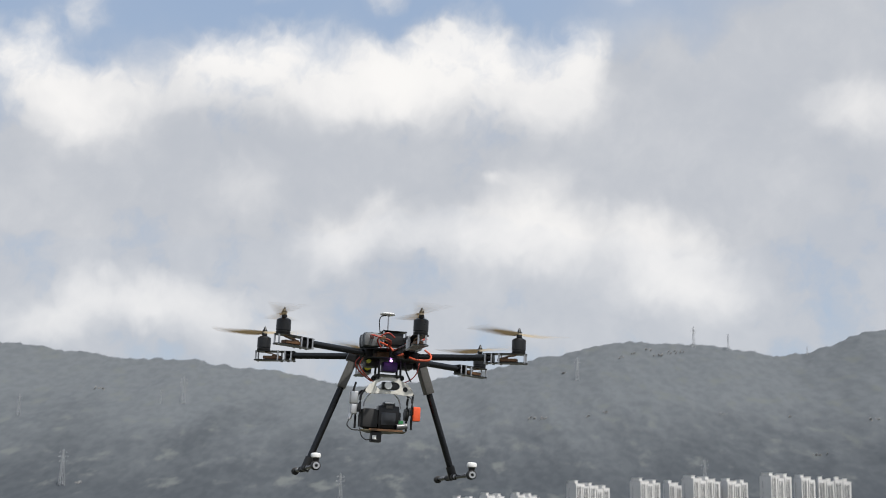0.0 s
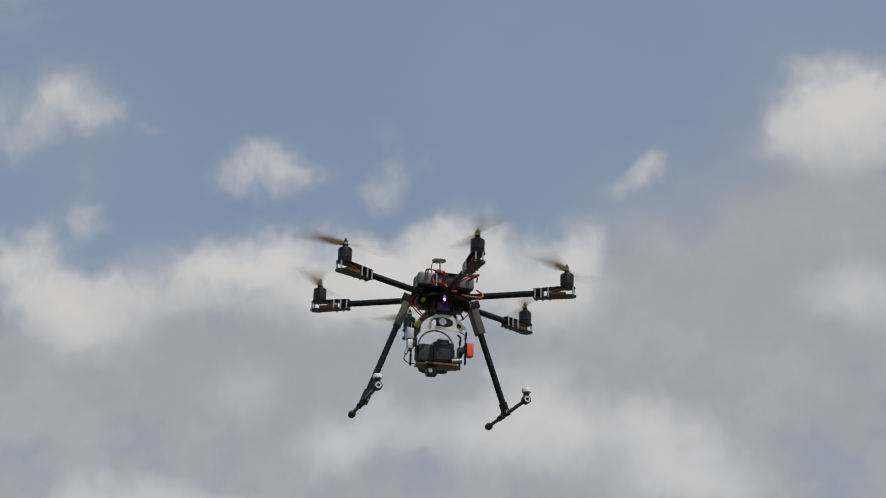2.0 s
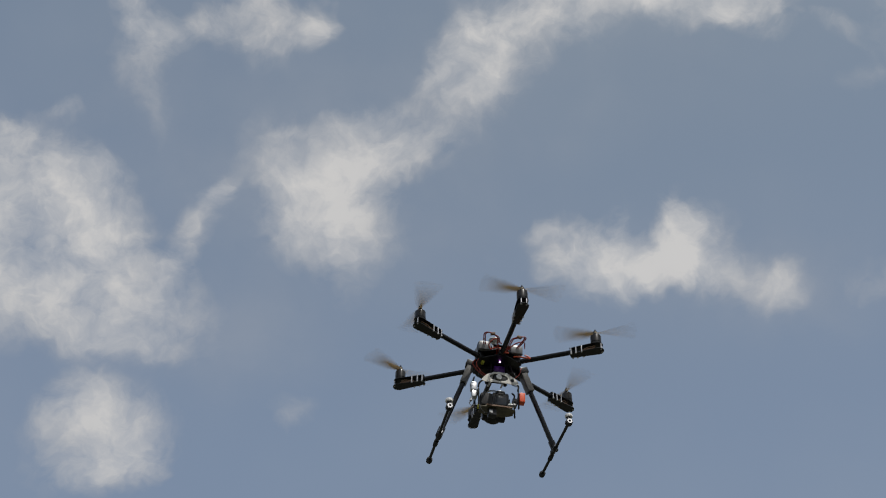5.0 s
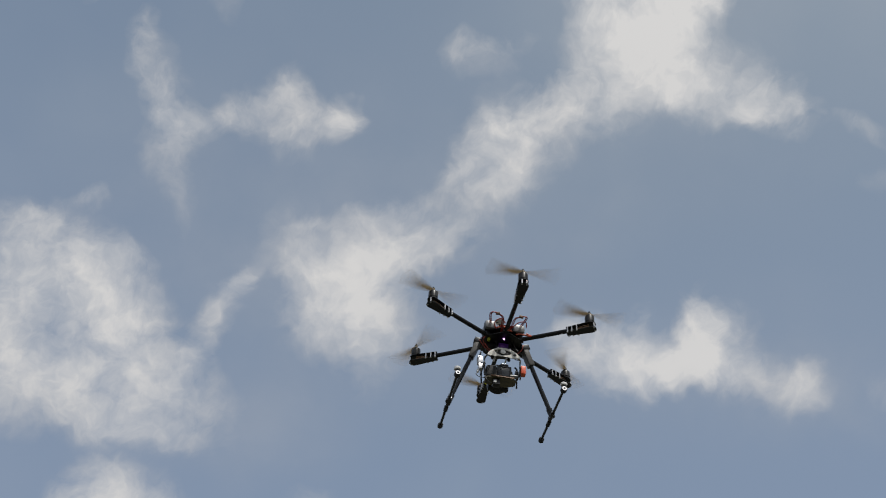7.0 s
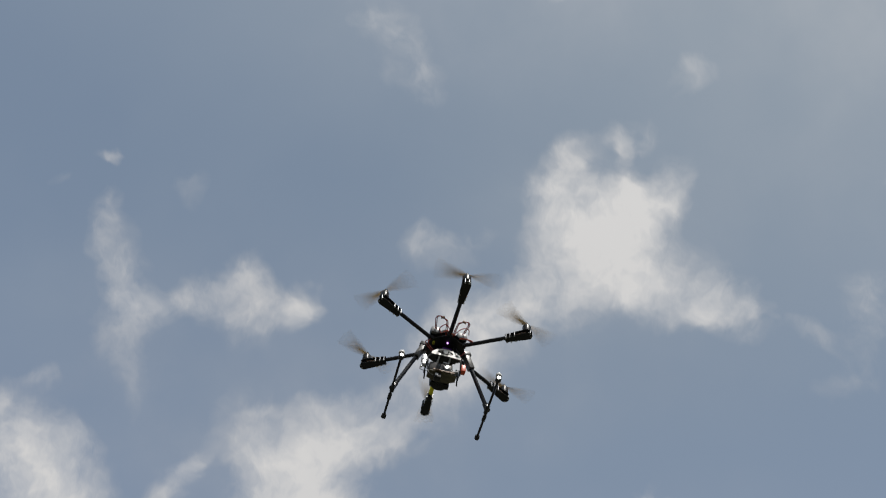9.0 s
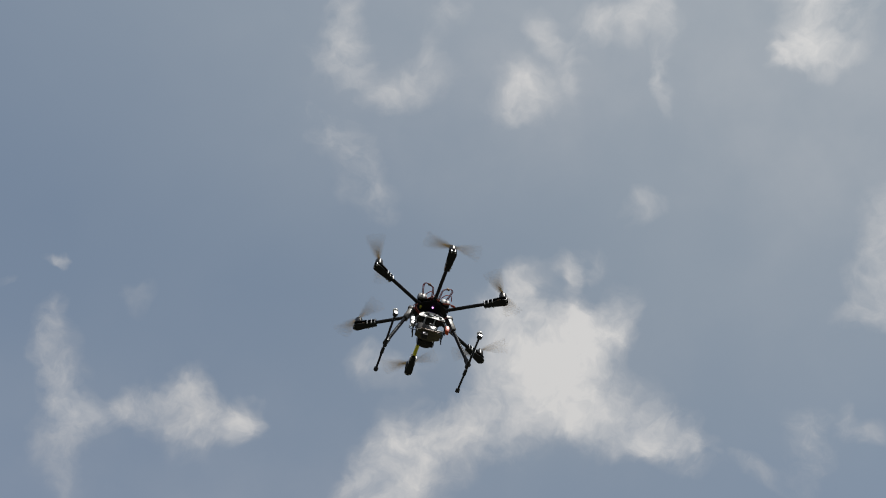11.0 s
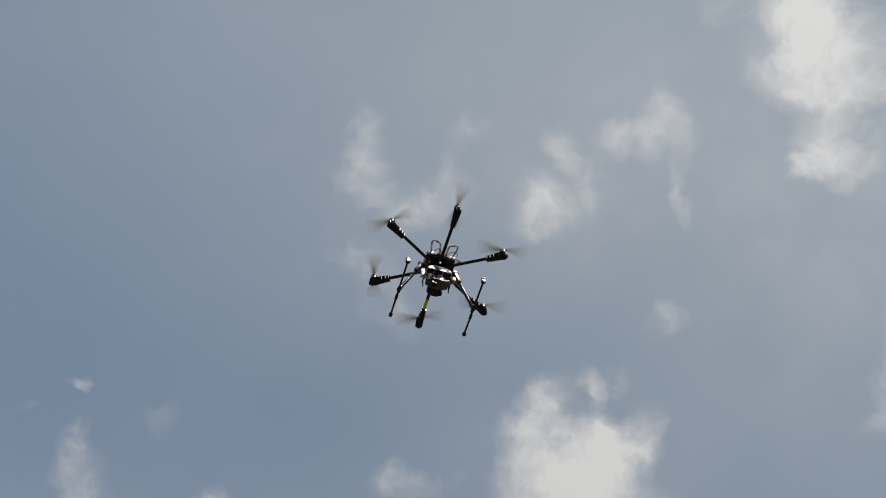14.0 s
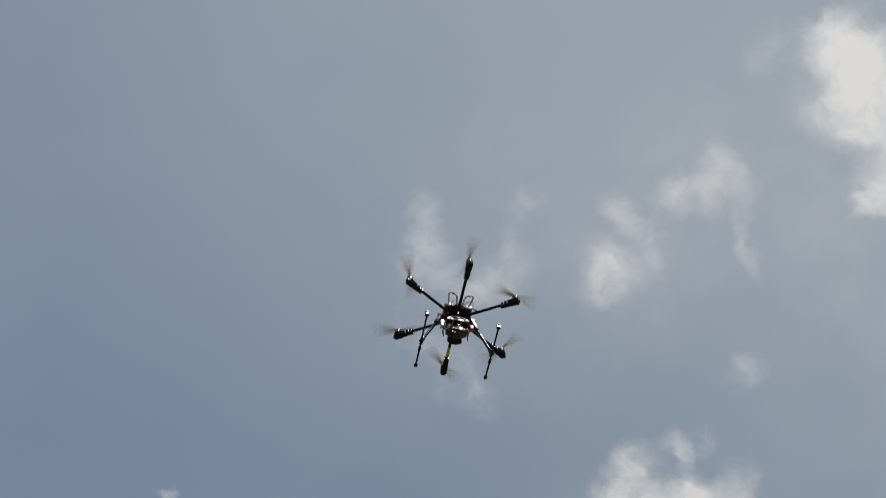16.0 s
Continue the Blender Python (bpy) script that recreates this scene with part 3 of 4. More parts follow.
def hill_height(az, r):
    """Height of the hillside at a bearing (degrees) and a distance."""
    s = (r - FOOT) / (RIDGE - FOOT)
    x, y = r * math.sin(radians(az)), r * math.cos(radians(az))
    if s <= 1:
        base = ridge_height(az) * max(0.0, s) ** 1.15
    else:
        base = ridge_height(az) * max(0.0, 1 - 1.6 * (s - 1))
    p = Vector((x / 230, y / 900, 0.3))
    gully = noise.ridged_multi_fractal(p, 0.9, 2.1, 4, 1.0, 2.0) - 1.0
    rough = noise.fractal(Vector((x / 60, y / 60, 1.7)), 0.8, 2.0, 4)
    crest = 5.0 * noise.fractal(Vector((x / 21, y / 21, 4.1)), 0.7, 2.0, 3) * max(0.0, min(1.0, s)) ** 8
    window = max(0.0, min(1.0, 4 * s * (1 - s))) if s < 1 else 0.0
    return base + 15 * gully * window + rough * (1.0 * window + 5 * max(0.0, min(1.0, s)) ** 5) + crest


def mountain():
    bm = B()
    azs = [-62 + 2.0 * k for k in range(19)] + [-25 + 0.125 * k for k in range(401)] + [26 + 2.0 * k for k in range(19)]
    rs = [FOOT - 40 + (RIDGE - FOOT + 40) * k / 90 for k in range(91)] + [RIDGE + 60 * k for k in range(1, 10)]
    grid = [[bm.verts.new((r * math.sin(radians(a)), r * math.cos(radians(a)), hill_height(a, r) - (4 if r < FOOT else 0))) for a in azs] for r in rs]
    for a, b in zip(grid, grid[1:]):
        for k in range(len(azs) - 1):
            bm.faces.new((a[k], a[k + 1], b[k + 1], b[k]))
    ob = new("mountain", mesh_of("mountain", bm, HAZED_HILL))
    tagged(ob, "long hazy mountain ridge covered in dark scrub forest", "mountain", kind="structure")
    return ob


def on_hill(az, el):
    """Distance at which the hillside rises to that elevation angle."""
    r = FOOT
    while r < RIDGE and math.degrees(math.atan2(hill_height(az, r) - EYE.z, r)) < el:
        r += 10
    return r


def rock_outcrop(az, el, width):
    r = on_hill(az, el)
    bm = B()
    rng = random.Random(int(az * 100) + 7)
    for k in range(14):
        a = rng.uniform(-1, 1) * width
        m = Matrix.Translation((a, rng.uniform(-8, 8), rng.uniform(-0.35, 0.45) * width)) @ Euler([rng.uniform(0, 3) for _ in range(3)]).to_matrix().to_4x4() @ Matrix.Diagonal((rng.uniform(3, 9), rng.uniform(3, 6), rng.uniform(3, 8), 1))
        bmesh.ops.create_icosphere(bm, subdivisions=1, radius=0.5, matrix=m)
    for v in bm.verts:
        v.co += 2.0 * noise.noise_vector(v.co * 0.15 + Vector((az, 0, 0)))
    ob = new("rock_outcrop", mesh_of("rock_outcrop", bm, ROCK, False))
    ob.matrix_world = Matrix.Translation((r * math.sin(radians(az)), r * math.cos(radians(az)), hill_height(az, r) - 2)) @ pose(0, 0, 0, 0, 0, -az)
    tagged(ob, "pale bare granite outcrop on the hillside", "rock", "rocks on the mountain", "stuff")


def pylon():
    """A lattice power pylon one unit tall in its base proportions: 60 m."""
    ob = thing("power_pylon", "tall pale grey steel lattice power pylon on the hillside", "pylon", "pylons on the mountain")

    def half(z):
        return 3.8 * (1 - z / 60) ** 1.25 + 0.6
    for sx, sy in ((1, 1), (1, -1), (-1, 1), (-1, -1)):
        bm = B()
        zs = [0, 15, 30, 45, 60]
        for a, b in zip(zs, zs[1:]):
            rod(bm, (sx * half(a), sy * half(a), a), (sx * half(b), sy * half(b), b), 0.3, None, 6)
        part("leg", bm, GALVANISED, ob)
    bm = B()
    zs = [0, 9, 17, 24, 31, 37, 43, 48, 53, 57]
    for a, b in zip(zs, zs[1:]):
        for (x0, y0), (x1, y1) in (((1, 1), (1, -1)), ((1, -1), (-1, -1)), ((-1, -1), (-1, 1)), ((-1, 1), (1, 1))):
            rod(bm, (x0 * half(a), y0 * half(a), a), (x1 * half(b), y1 * half(b), b), 0.15, None, 5)
            rod(bm, (x1 * half(a), y1 * half(a), a), (x0 * half(b), y0 * half(b), b), 0.15, None, 5)
    tagged(part("bracing", bm, GALVANISED, ob), kind="stuff")
    for z, reach in ((40, 7.5), (47, 9.0), (54, 7.0)):
        for s in (1, -1):
            bm = B()
            rod(bm, (s * half(z), -0.8, z), (s * reach, 0, z + 0.6), 0.2, None, 5)
            rod(bm, (s * half(z), 0.8, z), (s * reach, 0, z + 0.6), 0.2, None, 5)
            rod(bm, (s * half(z), 0, z + 3), (s * reach, 0, z + 0.6), 0.2, None, 5)
            part("crossarm", bm, GALVANISED, ob)
    return ob


def place_pylon(ob, az, el, scale):
    r = on_hill(az, el)
    ob.matrix_world = Matrix.Translation((r * math.sin(radians(az)), r * math.cos(radians(az)), hill_height(az, r) - 1.5)) @ pose(0, 0, 0, 0, 0, 25 - az) @ Matrix.Diagonal((scale, scale, scale, 1))


def apartment_block(az, r, height, depth, modules, turn, steps):
    """A slab of flats: stepped stair towers side by side, a blank gable end and rows of windows along the front."""
    ob = thing("apartment_block", "white high-rise apartment slab with rows of dark balconies", "apartment building", "apartment blocks below the mountain")
    width, storey = 14.0, 2.9
    for k in range(modules):
        h = height - steps * k + (3.0 if k % 2 == 0 else 0.0)
        x = width * (k + 0.5)
        bm = B()
        box(bm, (x, 0, h / 2), (width - 0.3, depth, h))
        box(bm, (x - width / 2 + 0.9, -depth / 2 - 0.7, h / 2), (1.5, 1.8, h))
        wall = part("wall", bm, TOWER_WALL, ob)
        bm = B()
        box(bm, (x, 0, h + 0.5), (width - 1.2, depth - 1.0, 1.0))
        part("roof", bm, TOWER_TRIM, ob)
        bm = B()
        box(bm, (x - 3.0, 0.0, h + 3.2), (6.6, depth * 0.72, 4.6))
        box(bm, (x - 3.0, 0.0, h + 5.7), (7.3, depth * 0.76, 0.5))
        part("lift_house", bm, TOWER_WALL, ob)
        for c in range(2):
            bm = B()
            cx = x - width / 2 + 3.9 + 5.0 * c
            for s in range(int((h - 3) / storey)):
                box(bm, (cx, -depth / 2 - 0.05, 2.6 + s * storey), (3.5, 0.5, 1.6))
            tagged(part("window_column", bm, WINDOW, wall), kind="stuff")
            bm = B()
            for s in range(int((h - 3) / storey)):
                box(bm, (cx, -depth / 2 - 0.55, 1.35 + s * storey), (4.1, 1.2, 0.75))
            tagged(part("balcony_column", bm, TOWER_WALL, wall), kind="stuff")
    bm = B()
    for s in range(int((height - 3) / storey)):
        box(bm, (-0.05, depth * 0.22, 2.6 + s * storey), (0.5, 1.6, 1.3))
    tagged(part("gable_window_column", bm, WINDOW, ob), kind="stuff")
    ob.matrix_world = Matrix.Translation((r * math.sin(radians(az)), r * math.cos(radians(az)), 0)) @ pose(0, 0, 0, 0, 0, turn - az)
    return ob


def distance():
    mountain()
    for az, el, w in ((9.5, 6.7, 26), (10.0, 6.75, 18), (8.7, 6.85, 14), (3.9, 3.95, 16), (4.35, 4.0, 9), (11.7, 4.25, 10), (15.5, 2.6, 20), (17.6, 4.0, 12), (-14.0, 4.8, 14), (6.9, 4.25, 8), (14.4, 4.15, 8), (7.6, 6.55, 12), (8.1, 6.7, 10), (9.1, 6.6, 14), (5.2, 5.9, 6), (-14.6, 1.0, 7), (6.2, 4.1, 6)):
        rock_outcrop(az, el, w)
    first = pylon()
    spots = ((-15.25, 0.88, 1.25), (-4.07, 0.1, 1.25), (-10.65, 4.3, 1.2), (-11.55, 4.3, 0.6), (-17.1, 3.6, 0.85), (5.73, 5.6, 1.1), (10.54, 6.95, 1.05), (11.94, 6.8, 0.85), (15.1, 6.6, 0.45), (10.9, 1.3, 1.0))
    for k, (az, el, scale) in enumerate(spots):
        ob = first if k == 0 else copy_thing(first, Matrix.Identity(4))
        place_pylon(ob, az, el, scale)
    apartment_block(5.46, 2350, 54, 28.0, 5, 34, 1.6)
    apartment_block(8.07, 2380, 60.5, 30.0, 3, 35, 1.2)
    apartment_block(9.32, 2480, 60, 20.0, 2, 32, 0.8)
    apartment_block(10.18, 2400, 66.5, 34.0, 4, 34, 0.6)
    apartment_block(11.64, 2440, 63.5, 22.0, 3, 33, 0.8)
    apartment_block(13.28, 2400, 72.5, 32.0, 3, 34, 0.6)
    apartment_block(14.54, 2460, 71.5, 24.0, 2, 32, 0.2)
    apartment_block(15.32, 2480, 69.5, 14.0, 4, 12, 0.0)
    apartment_block(1.84, 2500, 33.5, 20.0, 3, 40, 0.3)
    apartment_block(3.1, 2520, 35.5, 20.0, 4, 40, 0.5)
    apartment_block(0.67, 2520, 27.5, 20.0, 4, 38, 0.3)


# ---- the hexacopter ----
REACH = 0.475


def capsule(x0, x1, half, n=8, taper=1.0):
    """Outline of a plate with a round outer end at x1 and a square inner end at x0."""
    pts = [(x0, -half * taper)]
    pts += [(x1 - half + half * math.cos(a), half * math.sin(a)) for a in [math.pi * (-0.5 + k / n) for k in range(n + 1)]]
    return pts + [(x0, half * taper)]


def ellipse(rx, ry, n=32, cx=0.0, cy=0.0):
    return [(cx + rx * math.cos(2 * math.pi * k / n), cy + ry * math.sin(2 * math.pi * k / n)) for k in range(n)]


def arm_meshes():
    """Meshes of one arm, along +x from the hub, shared by all six."""
    out = {}
    bm = B()
    rod(bm, (0.085, 0, -0.045), (0.378, 0, -0.045), 0.0115, None, 18)
    out["arm_tube"] = mesh_of("arm_tube", bm, CARBON)
    bm = B()
    slab(bm, capsule(0.352, REACH + 0.031, 0.026, taper=0.62), -0.0325, -0.030)
    out["upper_plate"] = mesh_of("upper_plate", bm, CARBON_PLATE)
    bm = B()
    slab(bm, capsule(0.352, REACH + 0.034, 0.026, taper=0.62), -0.0645, -0.062)
    out["lower_plate"] = mesh_of("lower_plate", bm, CARBON_PLATE)
    bm = B()
    for x in (0.36, 0.383):
        box(bm, (x, 0, -0.047), (0.010, 0.034, 0.028), None, 0.002)
    out["tube_clamp"] = mesh_of("tube_clamp", bm, BLACK_METAL)
    bm = B()
    rod(bm, (0, 0, -0.0625), (0, 0, -0.032), 0.0032, None, 10)
    rod(bm, (0, 0, -0.0665), (0, 0, -0.064), 0.0045, None, 10)
    out["standoff"] = mesh_of("standoff", bm, STEEL)
    bm = B()
    box(bm, (0.437, 0, -0.053), (0.068, 0.026, 0.011), None, 0.002)
    box(bm, (0.425, 0.004, -0.0455), (0.022, 0.012, 0.005))
    out["speed_controller"] = mesh_of("speed_controller", bm, COPPER_BOARD)
    bm = B()
    for y in (-0.007, 0.0, 0.007):
        cable(bm, [(0.41, y, -0.048), (0.44, y * 1.4, -0.039), (0.46, y, -0.036), (REACH - 0.004, y * 0.6, -0.031)], 0.0017, 5, 6)
    out["motor_lead"] = mesh_of("motor_lead", bm, BEIGE_WIRE)
    bm = B()
    spin(bm, [(0.017, -0.030), (0.023, -0.029), (0.024, -0.026), (0.024, -0.021), (0.0225, -0.020), (0.0225, -0.0185), (0.0245, -0.0175), (0.0245, 0.0155), (0.0235, 0.019), (0.016, 0.024), (0.008, 0.026)], 28)
    out["motor"] = mesh_of("motor", bm, BLACK_METAL)
    bm = B()
    spin(bm, [(0.005, 0.026), (0.0095, 0.027), (0.0095, 0.035), (0.0075, 0.036), (0.0075, 0.043), (0.009, 0.0435), (0.009, 0.046), (0.006, 0.05), (0.003, 0.059), (0.0006, 0.061)], 18)
    out["prop_adapter"] = mesh_of("prop_adapter", bm, BLACK_METAL)
    out["propeller"] = propeller_mesh()
    return out


def propeller_mesh():
    """A two-bladed propeller, 0.38 m across, twisted and tapered."""
    bm = B()
    spin(bm, [(0.0085, -0.004), (0.0085, 0.004)], 16)
    n, c = 18, 8
    for flip in (1, -1):
        rows = []
        for k in range(n + 1):
            s = k / n
            r = 0.006 + 0.187 * s
            chord = 0.012 + 0.024 * math.sin(math.pi * min(1.0, s * 1.15 + 0.05)) ** 0.8 * (1 - 0.35 * s)
            if s > 0.93:
                chord *= math.sqrt(max(0.03, 1 - ((s - 0.93) / 0.07) ** 2))
            pitch = radians(32 - 24 * s)
            ring = []
            for j in range(c):
                a = 2 * math.pi * j / c
                u, w = 0.5 * chord * math.cos(a) - 0.1 * chord, 0.0016 * (1.3 - s) * math.sin(a)
                y, z = u * math.cos(pitch) - w * math.sin(pitch), u * math.sin(pitch) + w * math.cos(pitch)
                ring.append(bm.verts.new((flip * r, flip * y, z + 0.006 * s * s)))
            rows.append(ring)
        for a, b in zip(rows, rows[1:]):
            for j in range(c):
                bm.faces.new((a[j], a[(j + 1) % c], b[(j + 1) % c], b[j]))
        bm.faces.new(rows[0][::-1])
        bm.faces.new(rows[-1])
    return mesh_of("propeller", bm, BLADE)


def build_arms(craft):
    meshes = arm_meshes()
    props = []
    for k in range(6):
        turn = pose(0, 0, 0, 0, 0, -90 + 60 * k)
        arm = part("arm_tube", meshes["arm_tube"], None, craft, "round black carbon-fibre arm", turn)
        if k == 3:
            bm = B()
            rod(bm, (0.262, 0, -0.045), (0.346, 0, -0.045), 0.0122, None, 18)
            part("marker_tape", bm, YELLOW, arm, "bright yellow marker tape")
        mount = part("lower_plate", meshes["lower_plate"], None, craft, "", turn)
        part("upper_plate", meshes["upper_plate"], None, craft, "", turn)
        part("tube_clamp", meshes["tube_clamp"], None, mount)
        for x, y in ((0.360, 0.0165), (0.360, -0.0165), (0.383, 0.0185), (0.383, -0.0185), (0.41, 0.02), (0.41, -0.02), (REACH + 0.024, 0.012), (REACH + 0.024, -0.012)):
            part("standoff", meshes["standoff"], None, mount, "", Matrix.Translation((x, y, 0)))
        part("speed_controller", meshes["speed_controller"], None, mount, "brown speed-controller board")
        part("motor_lead", meshes["motor_lead"], None, mount)
        place = turn @ Matrix.Translation((REACH, 0, 0))
        motor = part("motor", meshes["motor"], None, craft, "black brushless motor", place)
        part("prop_adapter", meshes["prop_adapter"], None, motor)
        props.append((part("propeller", meshes["propeller"], None, craft, "tan two-bladed propeller, spinning"), place @ Matrix.Translation((0, 0, 0.0395))))
    return props


def build_hub(craft):
    hexagon = [(0.11 * math.cos(math.pi / 6 + math.pi / 3 * k + d), 0.11 * math.sin(math.pi / 6 + math.pi / 3 * k + d)) for k in range(6) for d in (-0.24, 0.24)]
    for name, z in (("hub_top_plate", -0.031), ("hub_bottom_plate", -0.062)):
        bm = B()
        slab(bm, hexagon, z, z + 0.0025)
        part(name, bm, CARBON_PLATE, craft, "black carbon hub plate")
    for k in range(6):
        bm = B()
        a = radians(-90 + 60 * k)
        box(bm, (0.1 * math.cos(a), 0.1 * math.sin(a), -0.045), (0.034, 0.03, 0.027), Matrix.Rotation(a, 3, "Z"), 0.003)
        part("arm_clamp", bm, BLACK_PLASTIC, craft)
    bm = B()
    box(bm, (0, 0, -0.046), (0.1, 0.1, 0.022), None, 0.004)
    part("power_board", bm, COPPER_BOARD, craft, "brown power distribution board")
    # two battery packs on the hub, strapped
    for s in (-1, 1):
        bm = B()
        box(bm, (s * 0.076, -0.042, 0.0), (0.06, 0.1, 0.05), None, 0.014)
        pack = part("battery_pack", bm, SILVER_WRAP, craft, "silver-grey shrink-wrapped battery pack")
        for y in (-0.068, -0.015):
            bm = B()
            box(bm, (s * 0.076, y, 0.0), (0.0625, 0.016, 0.0525), None, 0.0145)
            part("strap", bm, BLACK_PLASTIC, pack)
        bm = B()
        for dx in (-0.0035, 0.0035):
            cable(bm, [(s * 0.078 + dx, -0.09, 0.004), (s * 0.088 + dx, -0.13, 0.006), (s * 0.094 + dx, -0.172, 0.003), (s * 0.078 + dx, -0.19, -0.003), (s * 0.05 + dx, -0.182, -0.008), (s * 0.032 + dx, -0.17, -0.014), (s * 0.024 + dx, -0.12, -0.03), (s * 0.014 + dx, -0.07, -0.034)], 0.0026)
        part("battery_cable", bm, RED_WIRE, pack, "paired dark red battery cable")
        bm = B()
        box(bm, (s * 0.062, -0.187, -0.006), (0.022, 0.011, 0.012), Matrix.Rotation(s * 0.3, 3, "Z"), 0.002)
        part("battery_plug", bm, COPPER_BOARD, pack, "brown battery plug")
    # flight controller deck
    bm = B()
    box(bm, (0.012, 0.0, 0.014), (0.066, 0.085, 0.042), None, 0.004)
    deck = part("flight_controller", bm, BLACK_PLASTIC, craft, "black flight-controller box on posts")
    bm = B()
    box(bm, (0.012, 0.0, 0.041), (0.086, 0.1, 0.0025))
    part("deck_plate", bm, CARBON_PLATE, deck)
    for x in (-0.028, 0.052):
        for y in (-0.045, 0.045):
            bm = B()
            rod(bm, (x, y, -0.03), (x, y, 0.044), 0.003, None, 10)
            part("deck_post", bm, STEEL, deck)
    bm = B()
    box(bm, (-0.016, -0.046, 0.008), (0.012, 0.006, 0.01), None, 0.001)
    part("connector", bm, COPPER_BOARD, deck, "brown connector")
    # positioning antenna on its mast
    bm = B()
    spin(bm, [(0.012, 0.1045), (0.025, 0.1055), (0.0275, 0.108), (0.0268, 0.1105), (0.021, 0.1122), (0.01, 0.1128)], 28, Matrix.Translation((-0.006, 0.01, 0)))
    puck = part("antenna_puck", bm, WHITE, craft, "white round antenna puck on a thin mast")
    bm = B()
    rod(bm, (-0.002, 0.01, 0.042), (-0.002, 0.01, 0.106), 0.0028, None, 10)
    rod(bm, (-0.002, 0.01, 0.042), (-0.002, 0.01, 0.05), 0.007, None, 14)
    part("mast", bm, STEEL, puck, "bright steel mast")
    bm = B()
    cable(bm, [(-0.03, 0.012, 0.044), (-0.034, 0.012, 0.075), (-0.03, 0.012, 0.097), (-0.012, 0.01, 0.104)], 0.0018)
    part("mast_cable", bm, BLACK_WIRE, puck)
    # wiring round the front arm
    loops = (
        ([(-0.045, -0.07, -0.005), (-0.02, -0.115, -0.025), (0.005, -0.125, -0.052), (0.03, -0.11, -0.046)], 0.0036, ORANGE_WIRE),
        ([(0.055, -0.1, -0.055), (0.08, -0.118, -0.064), (0.125, -0.11, -0.06), (0.135, -0.09, -0.04), (0.115, -0.08, -0.022)], 0.0038, ORANGE_WIRE),
        ([(-0.04, -0.08, -0.03), (-0.06, -0.1, 0.0), (-0.03, -0.12, 0.022), (0.0, -0.1, 0.01)], 0.0028, RED_WIRE),
        ([(0.03, -0.1, -0.02), (0.06, -0.13, 0.0), (0.1, -0.13, 0.012), (0.11, -0.1, 0.0)], 0.0026, RED_WIRE),
        ([(-0.11, -0.05, -0.06), (-0.125, -0.05, -0.085), (-0.1, -0.04, -0.115), (-0.06, -0.03, -0.14)], 0.0022, RED_WIRE),
        ([(-0.1, -0.06, -0.062), (-0.11, -0.055, -0.09), (-0.085, -0.045, -0.12), (-0.05, -0.04, -0.145)], 0.002, RED_WIRE),
        ([(0.11, -0.03, -0.062), (0.1, -0.04, -0.1), (0.08, -0.035, -0.125), (0.05, -0.02, -0.14)], 0.002, RED_WIRE),
        ([(0.055, -0.04, -0.064), (0.06, -0.05, -0.1), (0.075, -0.06, -0.135)], 0.0032, BLACK_WIRE),
        ([(0.0, 0.06, -0.03), (0.04, 0.1, -0.01), (0.09, 0.09, -0.02)], 0.0028, BLACK_WIRE),
        ([(-0.02, 0.07, -0.02), (-0.06, 0.1, 0.0), (-0.1, 0.07, -0.025)], 0.0028, BLACK_WIRE),
    )
    for points, r, mat in loops:
        bm = B()
        cable(bm, points, r)
        part("cable", bm, mat, craft)
    bm = B()
    rod(bm, (-0.078, -0.04, -0.072), (-0.078, -0.056, -0.072), 0.0075, None, 18)
    part("buzzer", bm, LIME, craft, "round yellow-green buzzer under the hub")
    bm = B()
    box(bm, (-0.055, 0.01, -0.075), (0.05, 0.05, 0.022), None, 0.003)
    part("receiver", bm, BLACK_PLASTIC, craft, "black radio receiver box")
    bm = B()
    box(bm, (0.07, 0.02, -0.074), (0.045, 0.06, 0.02), None, 0.003)
    part("video_sender", bm, BLACK_PLASTIC, craft, "black video sender box")


